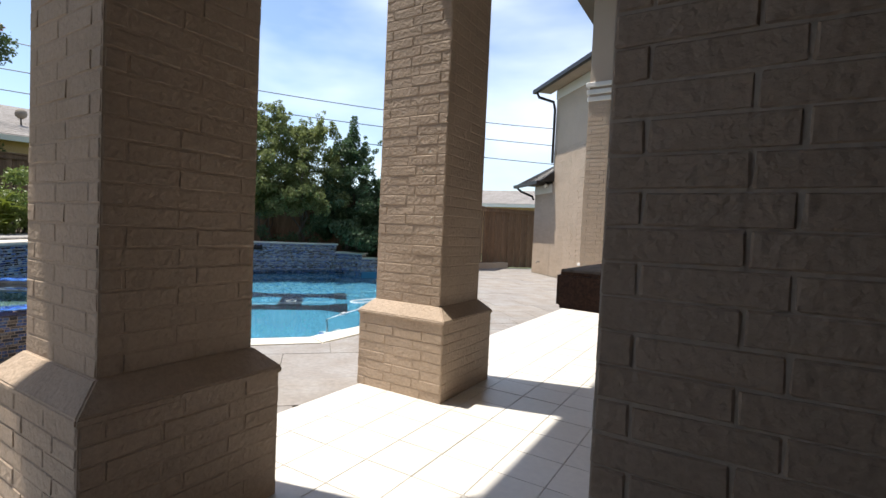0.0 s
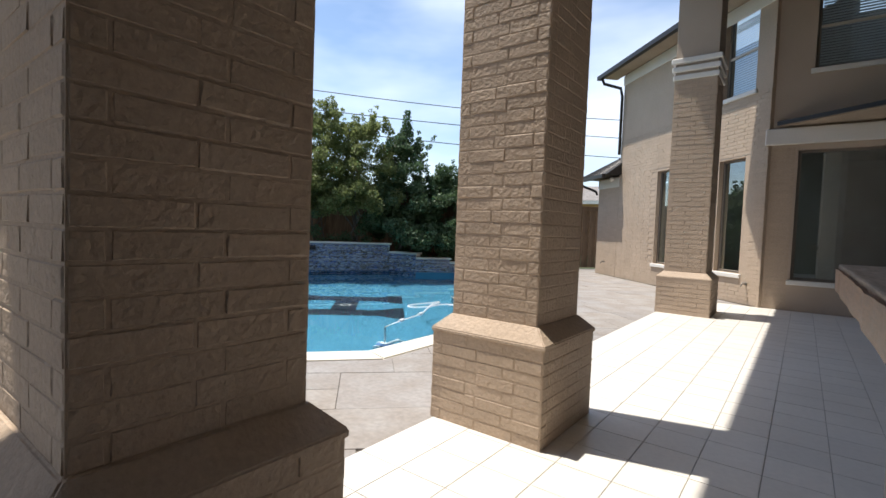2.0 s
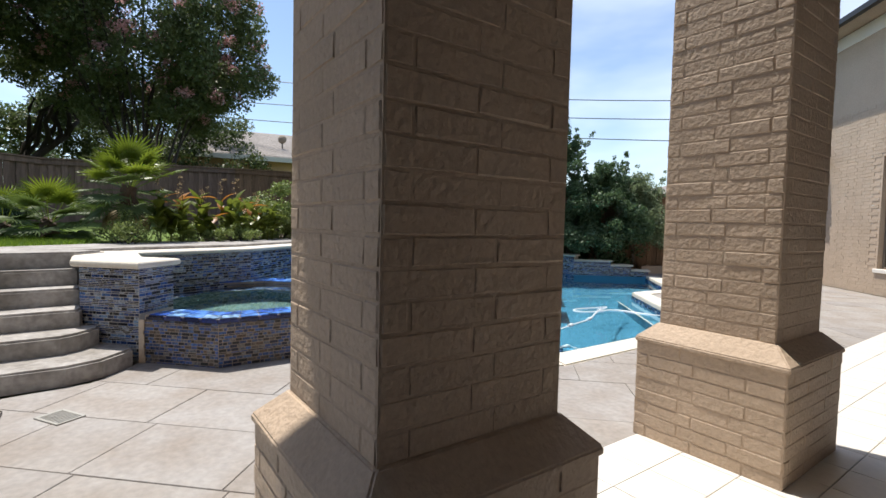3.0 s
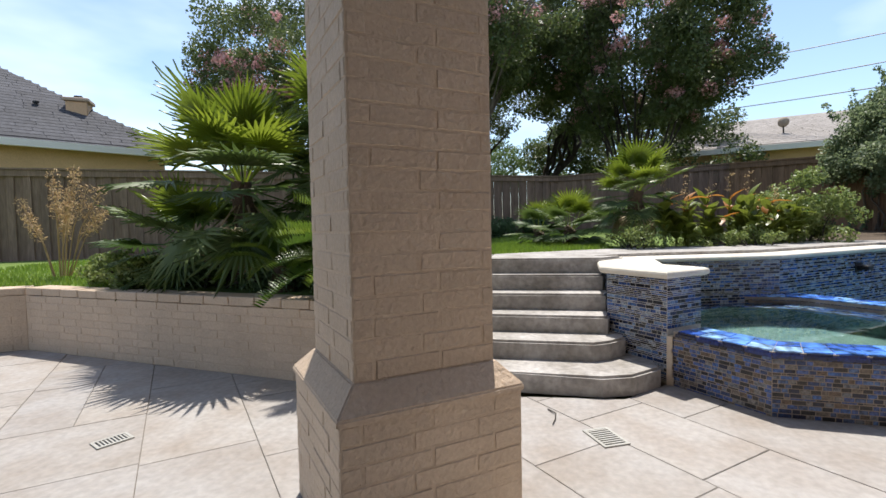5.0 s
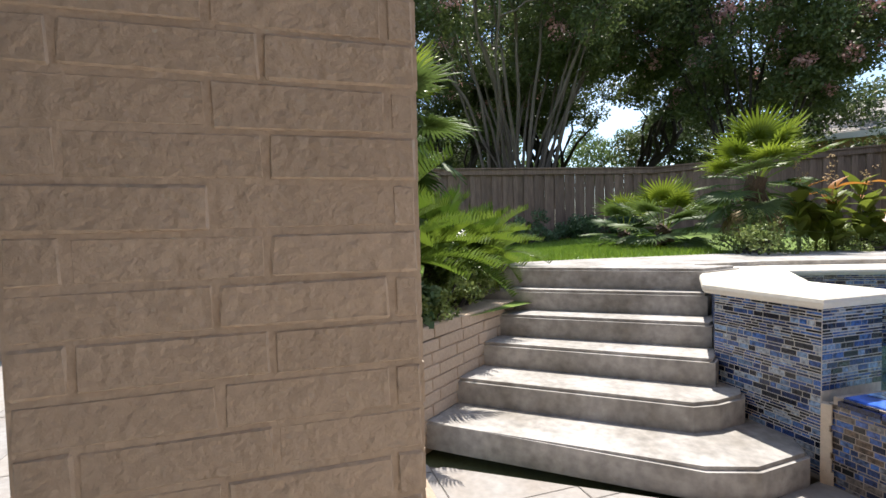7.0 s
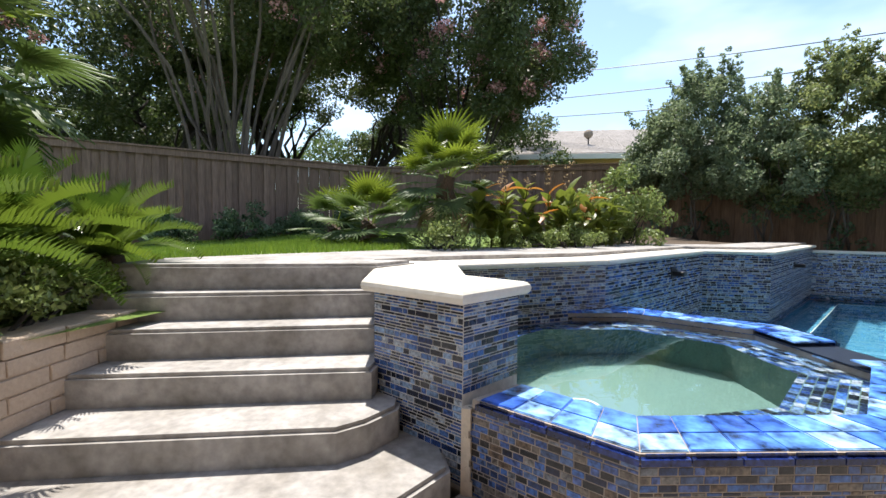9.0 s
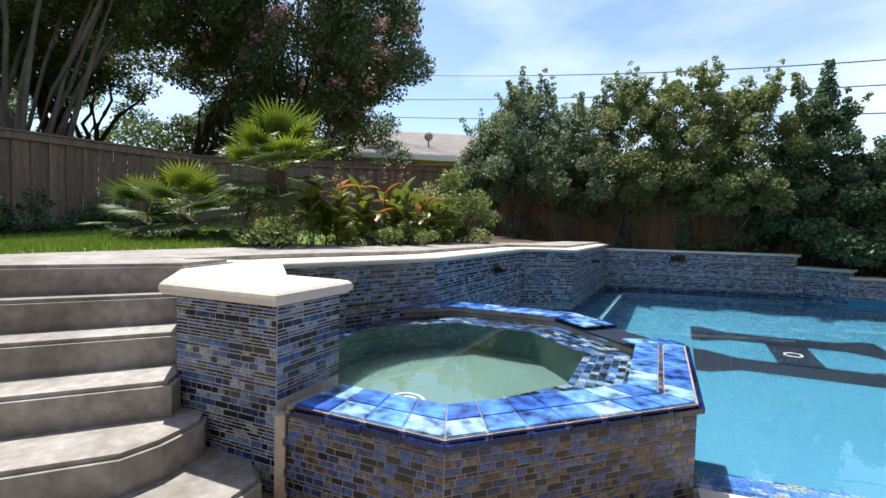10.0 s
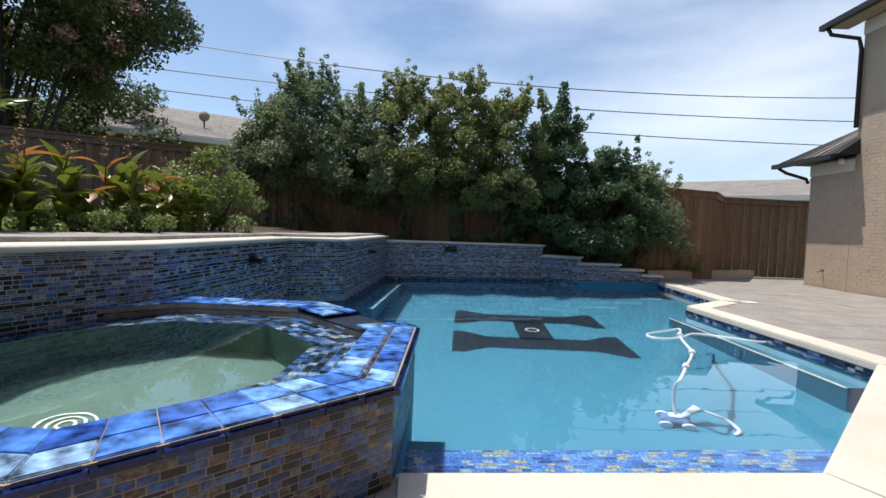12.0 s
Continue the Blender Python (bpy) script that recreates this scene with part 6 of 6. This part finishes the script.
hs = thing("cleaner_hose", "white floating hose of the pool cleaner", "hose")
part("hose", tubed(smooth_path(hose_pts), 0.016, 0.016, 8), M_PLASTIC, hs, "", True)
for p in (hose_pts[4], hose_pts[5], hose_pts[7]):
    part("float", tubed([Vector(p) - Vector((0.02, -0.06, 0)), Vector(p) + Vector((0.02, -0.06, 0))], 0.034, 0.034, 10), M_PLASTIC, hs)
th = thing("tail_hose", "short white tail hose behind the pool cleaner", "hose", (0, 0, 0))
part("hose", tubed(smooth_path([(-5.20, 5.58, -1.0), (-5.05, 5.65, -1.1), (-4.92, 5.6, -1.2), (-4.93, 5.52, -1.235)]), 0.02, 0.02, 8), M_PLASTIC, th, "", True)

M_GRATE = material("deck_grate", (0.42, 0.41, 0.38), 0.5, 0.2, grain=0.1, stain=0.2, bump=0.1)
for (x, y, yaw, w, l) in ((-3.99, -2.87, -20, 0.13, 0.2), (-4.81, 0.05, 32, 0.17, 0.24)):
    e = thing("deck_drain", "square slotted drain grate set in the concrete deck", "drain", (x, y, 0.001), yaw, group="deck drains")
    part("pit", boxed(-l / 2, -w / 2, -0.004, l / 2, w / 2, 0.001), M_DARK_METAL, e)
    part("frame", ring(bmesh.new(), [(-l / 2 + 0.018, -w / 2 + 0.018), (l / 2 - 0.018, -w / 2 + 0.018), (l / 2 - 0.018, w / 2 - 0.018), (-l / 2 + 0.018, w / 2 - 0.018)], [(-l / 2, -w / 2), (l / 2, -w / 2), (l / 2, w / 2), (-l / 2, w / 2)], 0.0, 0.008), M_GRATE, e)
    for k in range(8):
        x0 = -l / 2 + 0.02 + (l - 0.04) * k / 8
        part("bar", boxed(x0, -w / 2 + 0.015, 0.001, x0 + (l - 0.04) / 8 * 0.5, w / 2 - 0.015, 0.007), M_GRATE, e)
sk = tagged(obj("skimmer_lid", tubed([(-6.1, 10.75, 0.0), (-6.1, 10.75, 0.012)], 0.14, 0.14, 20), M_PLASTIC), "round white skimmer lid in the deck", "lid")
bed = thing("gate_bed", "low tan stone planting bed beside the gate", "planting bed", kind="structure")
part("kerb", ring(bmesh.new(), [(-9.05, 13.6), (-7.75, 17.0), (-8.2, 17.2), (-9.3, 15.0)], [(-8.95, 13.3), (-7.5, 17.2), (-8.3, 17.5), (-9.5, 15.0)], 0, 0.22), M_BRICK_FAR, bed)
part("soil", prismed([(-9.05, 13.6), (-7.75, 17.0), (-8.2, 17.2), (-9.3, 15.0)], 0, 0.17), M_SOIL, bed)
twig = thing("fallen_twig", "thin dry twig lying on the deck", "twig", (-5.05, -0.28, 0.008), 20)
part("twig", tubed([(-0.12, 0, 0), (-0.03, 0.03, 0.004), (0.06, 0.0, 0.002), (0.14, -0.04, 0.004)], 0.005, 0.003, 5), M_BARK_D, twig)

# ---- porch tiles ----
rest, count = bmesh.new(), 0
tile_me = bpy.data.meshes.new("tile")
tb = prismed([(-0.1548, -0.1548), (0.1548, -0.1548), (0.1548, 0.1548), (-0.1548, 0.1548)], -0.008, 0.0, 0.0022)
tb.to_mesh(tile_me)
tb.free()
tile_me.materials.append(M_TILE)
M_TILE_ST = material("porch_tile_joined", (0.77, 0.73, 0.67), 0.35, grain=0.05, grain_scale=25, stain=0.07, stain_scale=1.2, bump=0.05, per_island=0.04, space="World")
rg = random.Random(7)
for i in range(-10, 14):
    for j in range(-17, 28):
        x0, y0 = TX + i * TP, TY + j * TP
        cx, cy = x0 + TP / 2, y0 + TP / 2
        q = tidy(clip_rect(PORCH, (Vector((x0, y0)), Vector((1, 0))), 0.0017, 0.0017, TP - 0.0017, TP - 0.0017))
        if len(q) < 3 or abs(area(q)) < 0.004:
            continue
        near = -2.7 < cx < -0.2 and 1.2 < cy < 11.5 and count < 300
        if abs(area(q)) > 0.0935 and near:
            ob = new("tile", tile_me)
            ob.parent = floor
            ob.matrix_local = pose(cx, cy, 0.004 + rg.uniform(-0.0006, 0.0006), rg.uniform(-0.08, 0.08), rg.uniform(-0.08, 0.08), 90 * rg.randrange(4))
            count += 1
        else:
            if area(q) < 0:
                q = q[::-1]
            prism(rest, q, -0.004, 0.004)
tagged(part("tiles", rest, M_TILE_ST, floor), kind="stuff")

# ---- stamped slabs of the deck ----
rg = random.Random(17)
axis = Vector((math.cos(radians(46.5)), math.sin(radians(46.5))))
org = Vector((-5.0, 0.4))
rest, count = bmesh.new(), 0
M_DECK_ST = material("stamped_concrete_joined", (0.35, 0.323, 0.297), 0.75, grain=0.16, grain_scale=22, stain=0.34, stain_scale=2.6, stain_color=(0.80, 0.74, 0.68), bump=0.7, bump_scale=14, per_island=0.05, color2=(0.33, 0.313, 0.302), space="World")
v = -17.0
while v < 17.0:
    rh = rg.choice((0.42, 0.62, 0.62, 0.84))
    u = -16.0 - rg.random()
    while u < 18.0:
        w = rg.choice((0.42, 0.62, 0.84, 1.05))
        halves = [(v, v + rh)] if not (rh > 0.8 and rg.random() < 0.4) else [(v, v + rh / 2), (v + rh / 2, v + rh)]
        for v0, v1 in halves:
            q = tidy(clip_rect(DECK, (org, axis), u + 0.002, v0 + 0.002, u + w - 0.002, v1 - 0.002))
            if len(q) < 3 or abs(area(q)) < 0.006:
                continue
            if area(q) < 0:
                q = q[::-1]
            c = sum((Vector(p) for p in q), Vector((0, 0))) / len(q)
            if -6.2 < c.x < -2.4 and -6 < c.y < 8 and count < 290:
                part("slab", prismed(q, -0.02, rg.uniform(-0.0012, 0.0012), 0.0025), M_DECK, pavement)
                count += 1
            else:
                prism(rest, q, -0.02, rg.uniform(-0.0012, 0.0012))
        u += w
    v += rh
tagged(part("slabs", rest, M_DECK_ST, pavement), kind="stuff")
